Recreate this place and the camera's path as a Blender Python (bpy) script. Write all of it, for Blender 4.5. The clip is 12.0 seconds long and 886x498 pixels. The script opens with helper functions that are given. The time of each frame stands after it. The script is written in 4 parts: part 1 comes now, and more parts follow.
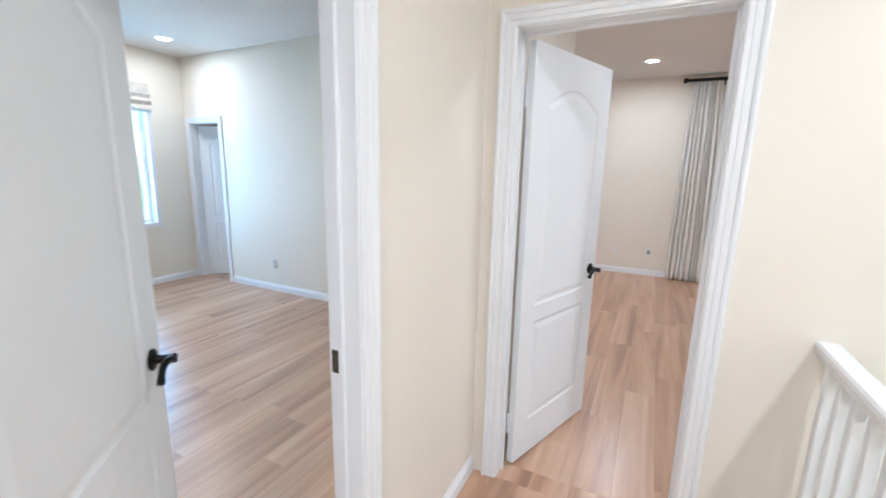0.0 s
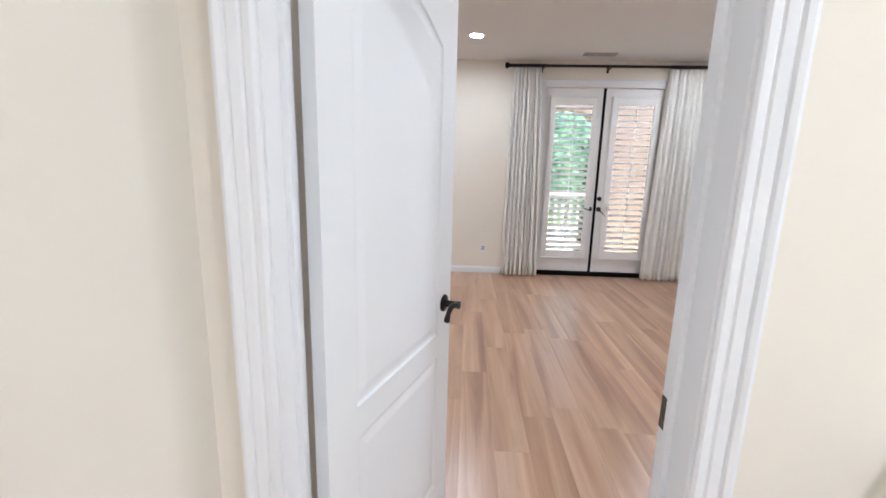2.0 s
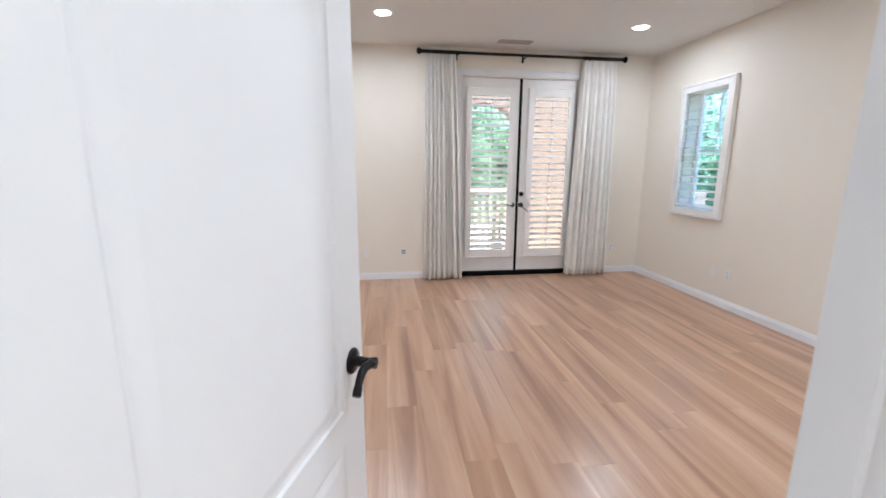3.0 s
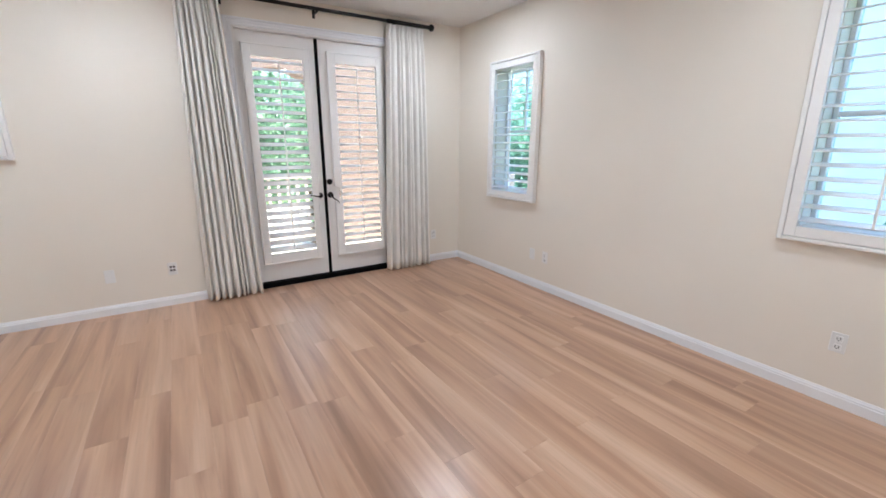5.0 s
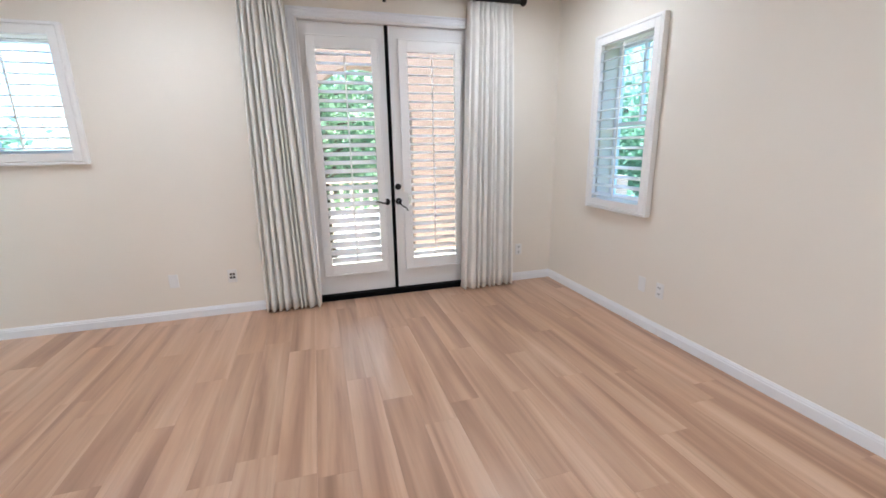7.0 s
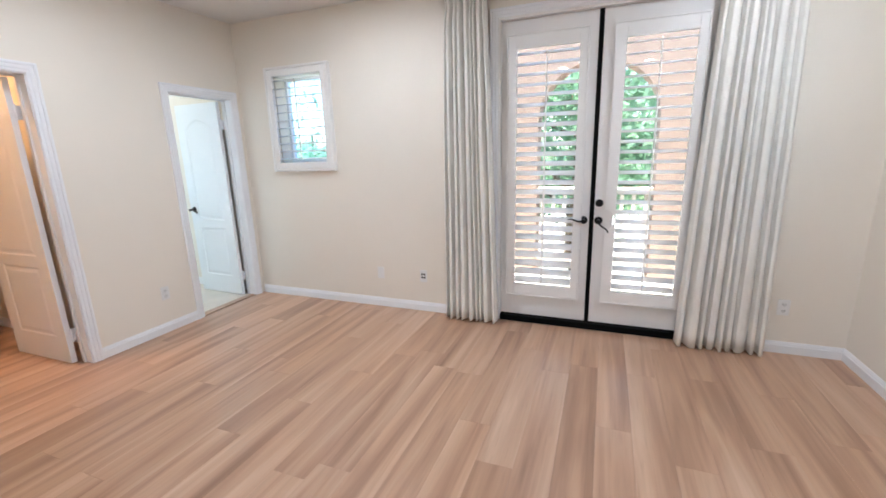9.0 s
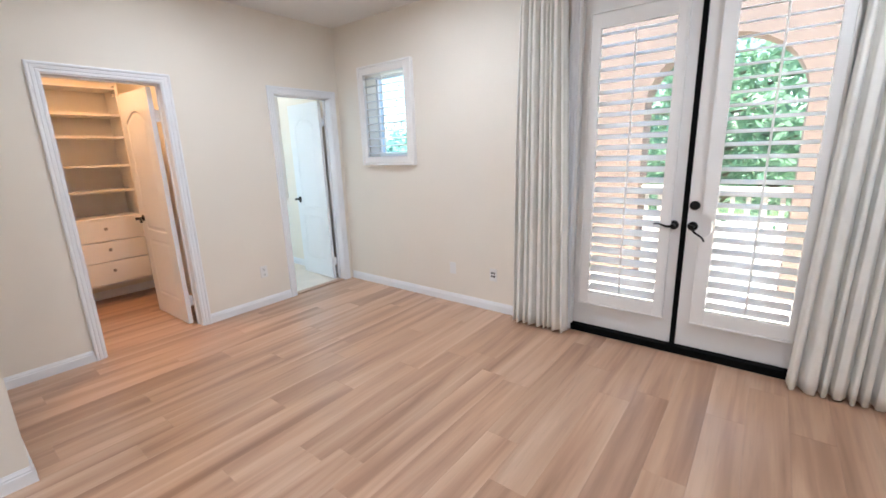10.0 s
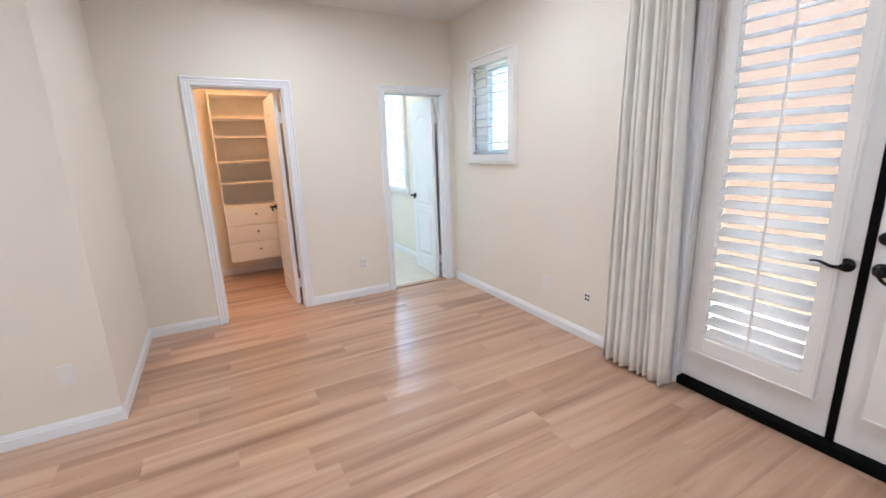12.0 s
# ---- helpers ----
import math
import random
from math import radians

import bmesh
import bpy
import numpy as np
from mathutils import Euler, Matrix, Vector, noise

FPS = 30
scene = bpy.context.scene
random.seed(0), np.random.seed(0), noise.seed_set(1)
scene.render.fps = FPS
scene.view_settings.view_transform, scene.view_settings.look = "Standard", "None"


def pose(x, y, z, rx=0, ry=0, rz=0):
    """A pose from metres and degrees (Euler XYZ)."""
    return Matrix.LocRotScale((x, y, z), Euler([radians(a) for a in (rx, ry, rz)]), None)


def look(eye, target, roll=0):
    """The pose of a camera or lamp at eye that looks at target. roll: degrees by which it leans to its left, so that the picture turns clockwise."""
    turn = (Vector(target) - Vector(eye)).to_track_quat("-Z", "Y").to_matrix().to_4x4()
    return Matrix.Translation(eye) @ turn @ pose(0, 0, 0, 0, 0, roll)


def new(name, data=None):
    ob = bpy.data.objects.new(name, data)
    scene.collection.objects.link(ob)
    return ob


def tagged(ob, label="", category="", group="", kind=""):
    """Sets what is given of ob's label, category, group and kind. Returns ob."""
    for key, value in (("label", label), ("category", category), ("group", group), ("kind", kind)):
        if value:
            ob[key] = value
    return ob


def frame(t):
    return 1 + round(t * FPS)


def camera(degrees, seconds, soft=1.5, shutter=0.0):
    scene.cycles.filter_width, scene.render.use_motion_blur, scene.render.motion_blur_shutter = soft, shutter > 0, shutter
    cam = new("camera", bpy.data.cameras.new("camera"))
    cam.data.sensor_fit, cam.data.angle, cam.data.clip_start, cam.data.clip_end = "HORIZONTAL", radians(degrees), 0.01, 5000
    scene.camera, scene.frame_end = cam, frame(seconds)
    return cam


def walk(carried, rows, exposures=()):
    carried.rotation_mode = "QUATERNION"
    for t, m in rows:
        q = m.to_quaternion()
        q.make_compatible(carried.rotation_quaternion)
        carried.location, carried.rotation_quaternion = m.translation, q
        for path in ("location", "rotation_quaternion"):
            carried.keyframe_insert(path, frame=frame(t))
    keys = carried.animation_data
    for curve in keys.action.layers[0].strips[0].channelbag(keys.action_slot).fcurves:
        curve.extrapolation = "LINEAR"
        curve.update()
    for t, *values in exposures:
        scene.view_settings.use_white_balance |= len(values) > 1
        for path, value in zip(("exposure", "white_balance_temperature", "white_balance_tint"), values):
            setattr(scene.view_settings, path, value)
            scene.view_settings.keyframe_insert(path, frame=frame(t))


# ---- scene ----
# camera and walk
cam = camera(93.8, 12.0, soft=1.55, shutter=0.25)
PATH = [
    (0, (0.116, -0.102, 1.481), (-0.763, 1.654, 1.098), 1.2),
    (0.5, (0.082, 0.131, 1.463), (-0.525, 2.001, 1.097), 0.6),
    (1, (0.041, 0.4, 1.434), (-0.431, 2.306, 1.056), 1.3),
    (1.5, (-0.036, 0.688, 1.433), (-0.308, 2.631, 1.048), 1.6),
    (2, (-0.098, 0.937, 1.409), (-0.206, 2.896, 1.023), 1.4),
    (2.5, (-0.102, 1.201, 1.379), (-0.061, 3.165, 1.006), 0.5),
    (3, (-0.085, 1.427, 1.383), (0.191, 3.37, 0.995), 0.3),
    (3.5, (-0.077, 1.656, 1.369), (0.505, 3.525, 0.958), -0.0),
    (3.7, (-0.064, 1.723, 1.365), (0.626, 3.552, 0.939), -0.1),
    (5.3, (0.388, 2.248, 1.452), (1.434, 3.88, 0.959), -0.0),
    (5.5, (0.445, 2.311, 1.44), (1.478, 3.954, 0.957), -0.1),
    (6, (0.584, 2.459, 1.474), (1.566, 4.129, 0.977), -0.6),
    (6.5, (0.759, 2.574, 1.436), (1.498, 4.367, 0.947), -0.9),
    (6.7, (0.815, 2.609, 1.421), (1.486, 4.429, 0.932), -0.9),
    (8.3, (1.425, 2.863, 1.385), (1.162, 4.803, 0.974), -0.9),
    (8.5, (1.497, 2.91, 1.413), (1.091, 4.822, 0.987), -0.9),
    (9, (1.677, 3.106, 1.469), (0.967, 4.92, 1.015), -1.6),
    (9.5, (1.871, 3.282, 1.458), (0.897, 4.969, 1.005), -1.9),
    (10, (2.012, 3.417, 1.457), (0.808, 4.945, 0.993), -1.9),
    (10.5, (2.066, 3.625, 1.441), (0.722, 5.021, 0.948), -2.2),
    (11, (2.133, 3.826, 1.445), (0.673, 5.099, 0.946), -2.2),
    (11.5, (2.225, 4.003, 1.454), (0.625, 5.1, 0.968), -1.3),
    (12, (2.226, 4.148, 1.468), (0.517, 5.078, 1.003), -1.9),
]
walk(cam, [(t, look(eye, target, roll)) for t, eye, target, roll in PATH], [(0.0, 2.86), (0.5, 2.78), (1.5, 2.78), (2.5, 2.92), (3.5, 2.88), (5.5, 2.86), (6.5, 2.88), (8.5, 2.93), (10.0, 2.97), (12.0, 2.99)])

# ---- world, sun, lamps ----
SUN_TO = Vector((0.0, -0.25, 1.0)).normalized()
world = bpy.data.worlds.new("world")
scene.world = world
world.use_nodes = True
sky = world.node_tree.nodes.new("ShaderNodeTexSky")
sky.sky_type, sky.sun_disc = "NISHITA", False
sky.sun_elevation = math.asin(SUN_TO.z)
sky.sun_rotation = math.atan2(SUN_TO.x, SUN_TO.y)
world.node_tree.links.new(sky.outputs["Color"], world.node_tree.nodes["Background"].inputs["Color"])
world.node_tree.nodes["Background"].inputs["Strength"].default_value = 0.12
sun = new("sun", bpy.data.lights.new("sun", "SUN"))
sun.data.energy, sun.data.angle, sun.data.color = 4.2, radians(0.5), (1.0, 0.95, 0.88)
sun.matrix_world = look(SUN_TO * 30, (0, 0, 0))

LAMP_COLOUR = (0.875, 0.97, 1.12)
# Rear, hall and bath watts feed unseen lamps added as fill.
ROOM_W, REAR_FILL_W, HALL_FILL_W, BED_W, CLOSET_W, BATH_FILL_W = 1.9, 2.4, 3.6, 1.25, 2.3, 0.9


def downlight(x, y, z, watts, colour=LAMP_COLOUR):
    ob = new("downlight_and_fill_bulb", bpy.data.lights.new("downlight_and_fill_bulb", "AREA"))
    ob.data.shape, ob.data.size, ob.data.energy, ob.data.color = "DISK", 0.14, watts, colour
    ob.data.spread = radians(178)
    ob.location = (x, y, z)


def sky_lamp(m, w, h, watts, colour):
    """Stands in for the sky's light in a window's opening."""
    ob = new("sky_light", bpy.data.lights.new("sky_light", "AREA"))
    ob.data.shape, ob.data.size, ob.data.size_y, ob.data.energy, ob.data.color = "RECTANGLE", w, h, watts, colour
    ob.matrix_world = m


sky_lamp(look((-5.43, 2.31, 1.53), (0, 2.31, 1.53)), 1.4, 1.8, 13.0, (0.38, 0.68, 1.0))
sky_lamp(look((-3.575, 6.70, 1.60), (-3.575, 0, 1.60)), 0.88, 1.18, 13.0, (0.50, 0.74, 1.0))


# ---- materials ----
def nodes_of(name):
    m = bpy.data.materials.new(name)
    m.use_nodes = True
    return m, m.node_tree.nodes, m.node_tree.links, m.node_tree.nodes["Principled BSDF"]


def mat(name, colour, rough=0.5, metal=0.0, vary=0.06, scale=6.0, fine=180.0, bump=0.05, spec=0.5, rvary=0.08):
    """A paint, stone or metal with broad patches, fine grain and a slight relief."""
    m, n, l, b = nodes_of(name)
    co = n.new("ShaderNodeTexCoord")
    big, small = n.new("ShaderNodeTexNoise"), n.new("ShaderNodeTexNoise")
    big.inputs["Scale"].default_value, small.inputs["Scale"].default_value = scale, fine
    big.inputs["Detail"].default_value, small.inputs["Detail"].default_value = 4, 3
    ramp = n.new("ShaderNodeValToRGB")
    ramp.color_ramp.elements[0].position, ramp.color_ramp.elements[1].position = 0.3, 0.7
    ramp.color_ramp.elements[0].color = (*[c * (1 - vary) for c in colour], 1)
    ramp.color_ramp.elements[1].color = (*[min(1, c * (1 + vary * 0.5)) for c in colour], 1)
    rr = n.new("ShaderNodeMapRange")
    rr.inputs["To Min"].default_value, rr.inputs["To Max"].default_value = max(0.02, rough - rvary), min(1, rough + rvary)
    bp = n.new("ShaderNodeBump")
    bp.inputs["Strength"].default_value, bp.inputs["Distance"].default_value = bump, 0.002
    for t in (big, small):
        l.new(co.outputs["Object"], t.inputs["Vector"])
    l.new(big.outputs["Fac"], ramp.inputs["Fac"])
    l.new(big.outputs["Fac"], rr.inputs["Value"])
    l.new(small.outputs["Fac"], bp.inputs["Height"])
    l.new(ramp.outputs["Color"], b.inputs["Base Color"])
    l.new(rr.outputs["Result"], b.inputs["Roughness"])
    l.new(bp.outputs["Normal"], b.inputs["Normal"])
    b.inputs["Metallic"].default_value = metal
    b.inputs["Specular IOR Level"].default_value = spec
    return m


def plank_material():
    m, n, l, b = nodes_of("oak_plank")
    co, info = n.new("ShaderNodeTexCoord"), n.new("ShaderNodeObjectInfo")
    shift = n.new("ShaderNodeVectorMath")
    shift.operation = "MULTIPLY_ADD"
    comb = n.new("ShaderNodeCombineXYZ")
    for k in ("X", "Y", "Z"):
        l.new(info.outputs["Random"], comb.inputs[k])
    shift.inputs[1].default_value = (17.0, 41.0, 9.0)
    l.new(comb.outputs["Vector"], shift.inputs[0])
    l.new(co.outputs["Object"], shift.inputs[2])
    grain_map, band_map = n.new("ShaderNodeMapping"), n.new("ShaderNodeMapping")
    grain_map.inputs["Scale"].default_value = (85, 2.6, 20)
    band_map.inputs["Scale"].default_value = (8.0, 0.45, 3)
    grain, band = n.new("ShaderNodeTexNoise"), n.new("ShaderNodeTexNoise")
    grain.inputs["Scale"].default_value = band.inputs["Scale"].default_value = 1.0
    grain.inputs["Detail"].default_value, band.inputs["Detail"].default_value = 6, 3
    band.inputs["Distortion"].default_value = 0.7
    for a, t in ((grain_map, grain), (band_map, band)):
        l.new(shift.outputs["Vector"], a.inputs["Vector"])
        l.new(a.outputs["Vector"], t.inputs["Vector"])
    tone = n.new("ShaderNodeValToRGB")
    e = tone.color_ramp.elements
    e[0].position, e[0].color = 0.25, (*PLANK_DARK, 1)
    e[1].position, e[1].color = 0.74, (*PLANK_LIGHT, 1)
    mid = e.new(0.5)
    mid.color = (*PLANK_MID, 1)
    l.new(band.outputs["Fac"], tone.inputs["Fac"])
    # every plank has its own depth of colour
    per = n.new("ShaderNodeMapRange")
    per.inputs["To Min"].default_value, per.inputs["To Max"].default_value = 0.94, 1.06
    l.new(info.outputs["Random"], per.inputs["Value"])
    gr = n.new("ShaderNodeMapRange")
    gr.inputs["From Min"].default_value, gr.inputs["From Max"].default_value = 0.3, 0.7
    gr.inputs["To Min"].default_value, gr.inputs["To Max"].default_value = 0.945, 1.035
    l.new(grain.outputs["Fac"], gr.inputs["Value"])
    # short dark flecks along the grain
    fleck_map, fleck, fl = n.new("ShaderNodeMapping"), n.new("ShaderNodeTexNoise"), n.new("ShaderNodeMapRange")
    fleck_map.inputs["Scale"].default_value = (62, 4.5, 10)
    fleck.inputs["Scale"].default_value, fleck.inputs["Detail"].default_value = 1.0, 2
    l.new(shift.outputs["Vector"], fleck_map.inputs["Vector"])
    l.new(fleck_map.outputs["Vector"], fleck.inputs["Vector"])
    l.new(fleck.outputs["Fac"], fl.inputs["Value"])
    fl.inputs["From Min"].default_value, fl.inputs["From Max"].default_value = 0.58, 0.74
    fl.inputs["To Min"].default_value, fl.inputs["To Max"].default_value = 1.0, 0.90
    both, mul = n.new("ShaderNodeMath"), n.new("ShaderNodeMath")
    both.operation = mul.operation = "MULTIPLY"
    l.new(gr.outputs["Result"], both.inputs[0])
    l.new(fl.outputs["Result"], both.inputs[1])
    l.new(per.outputs["Result"], mul.inputs[0])
    l.new(both.outputs["Value"], mul.inputs[1])
    sc = n.new("ShaderNodeVectorMath")
    sc.operation = "SCALE"
    l.new(tone.outputs["Color"], sc.inputs[0])
    l.new(mul.outputs["Value"], sc.inputs["Scale"])
    l.new(sc.outputs["Vector"], b.inputs["Base Color"])
    ro = n.new("ShaderNodeMapRange")
    ro.inputs["To Min"].default_value, ro.inputs["To Max"].default_value = 0.26, 0.33
    b.inputs["Specular IOR Level"].default_value = 1.0
    l.new(grain.outputs["Fac"], ro.inputs["Value"])
    l.new(ro.outputs["Result"], b.inputs["Roughness"])
    bp = n.new("ShaderNodeBump")
    bp.inputs["Strength"].default_value, bp.inputs["Distance"].default_value = 0.02, 0.0003
    l.new(grain.outputs["Fac"], bp.inputs["Height"])
    l.new(bp.outputs["Normal"], b.inputs["Normal"])
    return m


def glass_material(name, tint):
    m, n, l, b = nodes_of(name)
    n.remove(b)
    clear, gloss, mix, lw = n.new("ShaderNodeBsdfTransparent"), n.new("ShaderNodeBsdfGlossy"), n.new("ShaderNodeMixShader"), n.new("ShaderNodeLayerWeight")
    clear.inputs["Color"].default_value = (*tint, 1)
    gloss.inputs["Roughness"].default_value = 0.02
    steep, add = n.new("ShaderNodeMath"), n.new("ShaderNodeMath")
    steep.operation, add.operation = "POWER", "MULTIPLY_ADD"
    steep.inputs[1].default_value, add.inputs[1].default_value, add.inputs[2].default_value = 5.0, 0.8, 0.03
    l.new(lw.outputs["Facing"], steep.inputs[0])
    l.new(steep.outputs["Value"], add.inputs[0])
    l.new(add.outputs["Value"], mix.inputs["Fac"])
    l.new(clear.outputs["BSDF"], mix.inputs[1])
    l.new(gloss.outputs["BSDF"], mix.inputs[2])
    l.new(mix.outputs["Shader"], n["Material Output"].inputs["Surface"])
    return m


def glow_material(name, colour, strength):
    m, n, l, b = nodes_of(name)
    b.inputs["Base Color"].default_value = (0.9, 0.9, 0.88, 1)
    b.inputs["Emission Color"].default_value = (*colour, 1)
    b.inputs["Emission Strength"].default_value = strength
    return m


def leaf_material(name, dark, light):
    m, n, l, b = nodes_of(name)
    geo, ramp = n.new("ShaderNodeNewGeometry"), n.new("ShaderNodeValToRGB")
    ramp.color_ramp.elements[0].color, ramp.color_ramp.elements[1].color = (*dark, 1), (*light, 1)
    l.new(geo.outputs["Random Per Island"], ramp.inputs["Fac"])
    tr, mix = n.new("ShaderNodeBsdfTranslucent"), n.new("ShaderNodeMixShader")
    mix.inputs["Fac"].default_value = 0.6
    l.new(ramp.outputs["Color"], b.inputs["Base Color"])
    l.new(ramp.outputs["Color"], tr.inputs["Color"])
    b.inputs["Roughness"].default_value = 0.38
    l.new(b.outputs["BSDF"], mix.inputs[1])
    l.new(tr.outputs["BSDF"], mix.inputs[2])
    l.new(mix.outputs["Shader"], n["Material Output"].inputs["Surface"])
    return m


PLANK_DARK, PLANK_MID, PLANK_LIGHT = (0.290, 0.150, 0.088), (0.525, 0.309, 0.195), (0.660, 0.447, 0.316)
OAK = plank_material()
SUBFLOOR = mat("subfloor", (0.20, 0.12, 0.08), 0.8)
WALL = mat("cream_wall_paint", (0.84, 0.782, 0.697), 0.62, vary=0.025, scale=1.3, fine=260, bump=0.10, spec=0.35)
CEILING = mat("ceiling_paint", (0.80, 0.78, 0.755), 0.8, vary=0.03, scale=1.0, fine=160, bump=0.15, spec=0.2)
TRIM = mat("white_trim_paint", (0.85, 0.86, 0.882), 0.34, vary=0.02, scale=3, fine=120, bump=0.03)
DOOR = mat("white_door_paint", (0.84, 0.858, 0.875), 0.42, vary=0.02, scale=2.5, fine=90, bump=0.05)
FRENCH = mat("warm_white_door_paint", (0.83, 0.815, 0.80), 0.42, vary=0.02, scale=2.5, fine=90, bump=0.05)
SHUTTER = mat("white_shutter_paint", (0.88, 0.865, 0.845), 0.35, vary=0.02, scale=4, bump=0.02)
BLACK = mat("oil_rubbed_bronze", (0.012, 0.010, 0.010), 0.36, 0.6, vary=0.3, scale=30, bump=0.03)
ROD = mat("black_iron_rod", (0.012, 0.011, 0.011), 0.45, 0.3, vary=0.2, scale=25)
SEAL = mat("black_weather_seal", (0.004, 0.004, 0.004), 0.8, spec=0.08)
NICKEL = mat("satin_nickel", (0.45, 0.42, 0.38), 0.3, 0.9, vary=0.2, scale=40)
STRIKE = mat("antique_brass_strike", (0.10, 0.075, 0.05), 0.35, 0.9, vary=0.3, scale=60)
PLASTIC = mat("white_outlet_plastic", (0.82, 0.81, 0.79), 0.35, vary=0.01)
SLOT = mat("outlet_slot", (0.05, 0.045, 0.04), 0.6)
LINEN = mat("cream_linen", (0.97, 0.94, 0.885), 0.9, vary=0.05, scale=9, fine=700, bump=0.35, spec=0.1)


def let_light_through(m, share_of):
    """Thin cloth: part of the light passes through it."""
    n, l = m.node_tree.nodes, m.node_tree.links
    tr, mix, b = n.new("ShaderNodeBsdfTranslucent"), n.new("ShaderNodeMixShader"), n["Principled BSDF"]
    tr.inputs["Color"].default_value = (0.85, 0.83, 0.79, 1)
    mix.inputs["Fac"].default_value = share_of
    l.new(b.outputs["BSDF"], mix.inputs[1])
    l.new(tr.outputs["BSDF"], mix.inputs[2])
    l.new(mix.outputs["Shader"], n["Material Output"].inputs["Surface"])


let_light_through(LINEN, 0.15)
CLOSET_WHITE = mat("closet_melamine", (0.82, 0.79, 0.75), 0.45, vary=0.02)
CARPET = mat("cream_carpet", (0.62, 0.57, 0.49), 0.95, vary=0.12, scale=25, fine=600, bump=0.8, spec=0.05)
BATH_FLOOR = mat("cream_stone_floor", (0.76, 0.71, 0.63), 0.4, vary=0.08, scale=5, fine=60, bump=0.05)
STUCCO = mat("peach_stucco", (0.35, 0.257, 0.217), 0.9, vary=0.08, scale=3, fine=90, bump=0.6, spec=0.2)
DECK = mat("balcony_tile", (0.62, 0.57, 0.53), 0.7, vary=0.12, scale=4, fine=60, bump=0.2)
CONCRETE = mat("pale_concrete", (0.50, 0.47, 0.44), 0.9, vary=0.12, scale=0.8, fine=30, bump=0.3)
RAIL_PAINT = mat("balcony_rail_paint", (0.76, 0.68, 0.60), 0.5, vary=0.05)
BARK = mat("bark", (0.12, 0.085, 0.06), 0.9, vary=0.3, scale=12, fine=60, bump=0.8)
LEAF = leaf_material("leaf_green", (0.18, 0.32, 0.21), (0.33, 0.50, 0.34))
LEAF_DARK = leaf_material("leaf_deep", (0.09, 0.20, 0.15), (0.17, 0.32, 0.25))
GRASS = mat("lawn", (0.07, 0.11, 0.035), 0.9, vary=0.3, scale=2, fine=40, bump=0.5)
HOUSE_WALL = mat("neighbour_stucco", (0.76, 0.73, 0.70), 0.9, vary=0.06, scale=2, fine=60, bump=0.4)
ROOF = mat("slate_roof", (0.16, 0.18, 0.22), 0.8, vary=0.2, scale=8, fine=40, bump=0.5)
VALANCE = mat("roman_shade_fabric", (0.66, 0.62, 0.56), 0.9, vary=0.2, scale=14, fine=300, bump=0.4)
CLEAR = glass_material("clear_glass", (0.80, 0.83, 0.82))
COOL = glass_material("cool_low_e_glass", (0.76, 0.89, 0.97))
LENS = glow_material("lit_lens", (1.0, 0.97, 0.92), 6.0)
DARK_PANE = mat("dark_window_pane", (0.05, 0.07, 0.09), 0.1, vary=0.2)
VENT_GREY = mat("vent_grey", (0.42, 0.38, 0.34), 0.6)


# ---- building helpers ----
def mesh_object(name, bm, material, smooth=False):
    bmesh.ops.recalc_face_normals(bm, faces=bm.faces)
    me = bpy.data.meshes.new(name)
    bm.to_mesh(me)
    bm.free()
    me.materials.append(material)
    if smooth:
        for p in me.polygons:
            p.use_smooth = True
    return new(name, me)


def part(name, bm, material, parent, label="", smooth=False):
    """Links a bmesh as one mesh object under a thing or a part."""
    ob = mesh_object(name, bm, material, smooth)
    ob.parent = parent
    if label:
        ob["label"] = label
    return ob


def share(ob, m, parent=None):
    """Another object on the same mesh, with its own pose under the same parent."""
    twin = new(ob.name.split(".")[0], ob.data)
    twin.parent = parent or ob.parent
    twin.matrix_basis = m
    return twin


def thing(name, m, label, category, group="", kind=""):
    return tagged(place(new(name), m), label, category, group, kind)


def place(ob, m):
    ob.matrix_basis = m
    return ob


def structure(name, bm, material, label, category="", smooth=False):
    return tagged(mesh_object(name, bm, material, smooth), label, category or name.split("_")[0], kind="structure")


def box(bm, x0, y0, z0, x1, y1, z1, bevel=0.0, seg=1):
    g = bmesh.ops.create_cube(bm, size=1.0)
    bmesh.ops.scale(bm, vec=(abs(x1 - x0), abs(y1 - y0), abs(z1 - z0)), verts=g["verts"])
    bmesh.ops.translate(bm, vec=((x0 + x1) / 2, (y0 + y1) / 2, (z0 + z1) / 2), verts=g["verts"])
    if bevel:
        es = list({e for v in g["verts"] for e in v.link_edges})
        bmesh.ops.bevel(bm, geom=es, offset=bevel, segments=seg, affect="EDGES", profile=0.5)
    return bm


def one_box(*a, **k):
    return box(bmesh.new(), *a, **k)


def lathe(bm, prof, m=Matrix(), n=24):
    """Turns (radius, height) pairs round z, then poses the result by m."""
    rings = []
    for r, h in prof:
        rings.append([bm.verts.new(m @ Vector((r * math.cos(2 * math.pi * i / n), r * math.sin(2 * math.pi * i / n), h))) for i in range(n)])
    for a, b in zip(rings, rings[1:]):
        for i in range(n):
            bm.faces.new((a[i], a[(i + 1) % n], b[(i + 1) % n], b[i]))
    bm.faces.new(rings[0][::-1])
    bm.faces.new(rings[-1])
    return bm


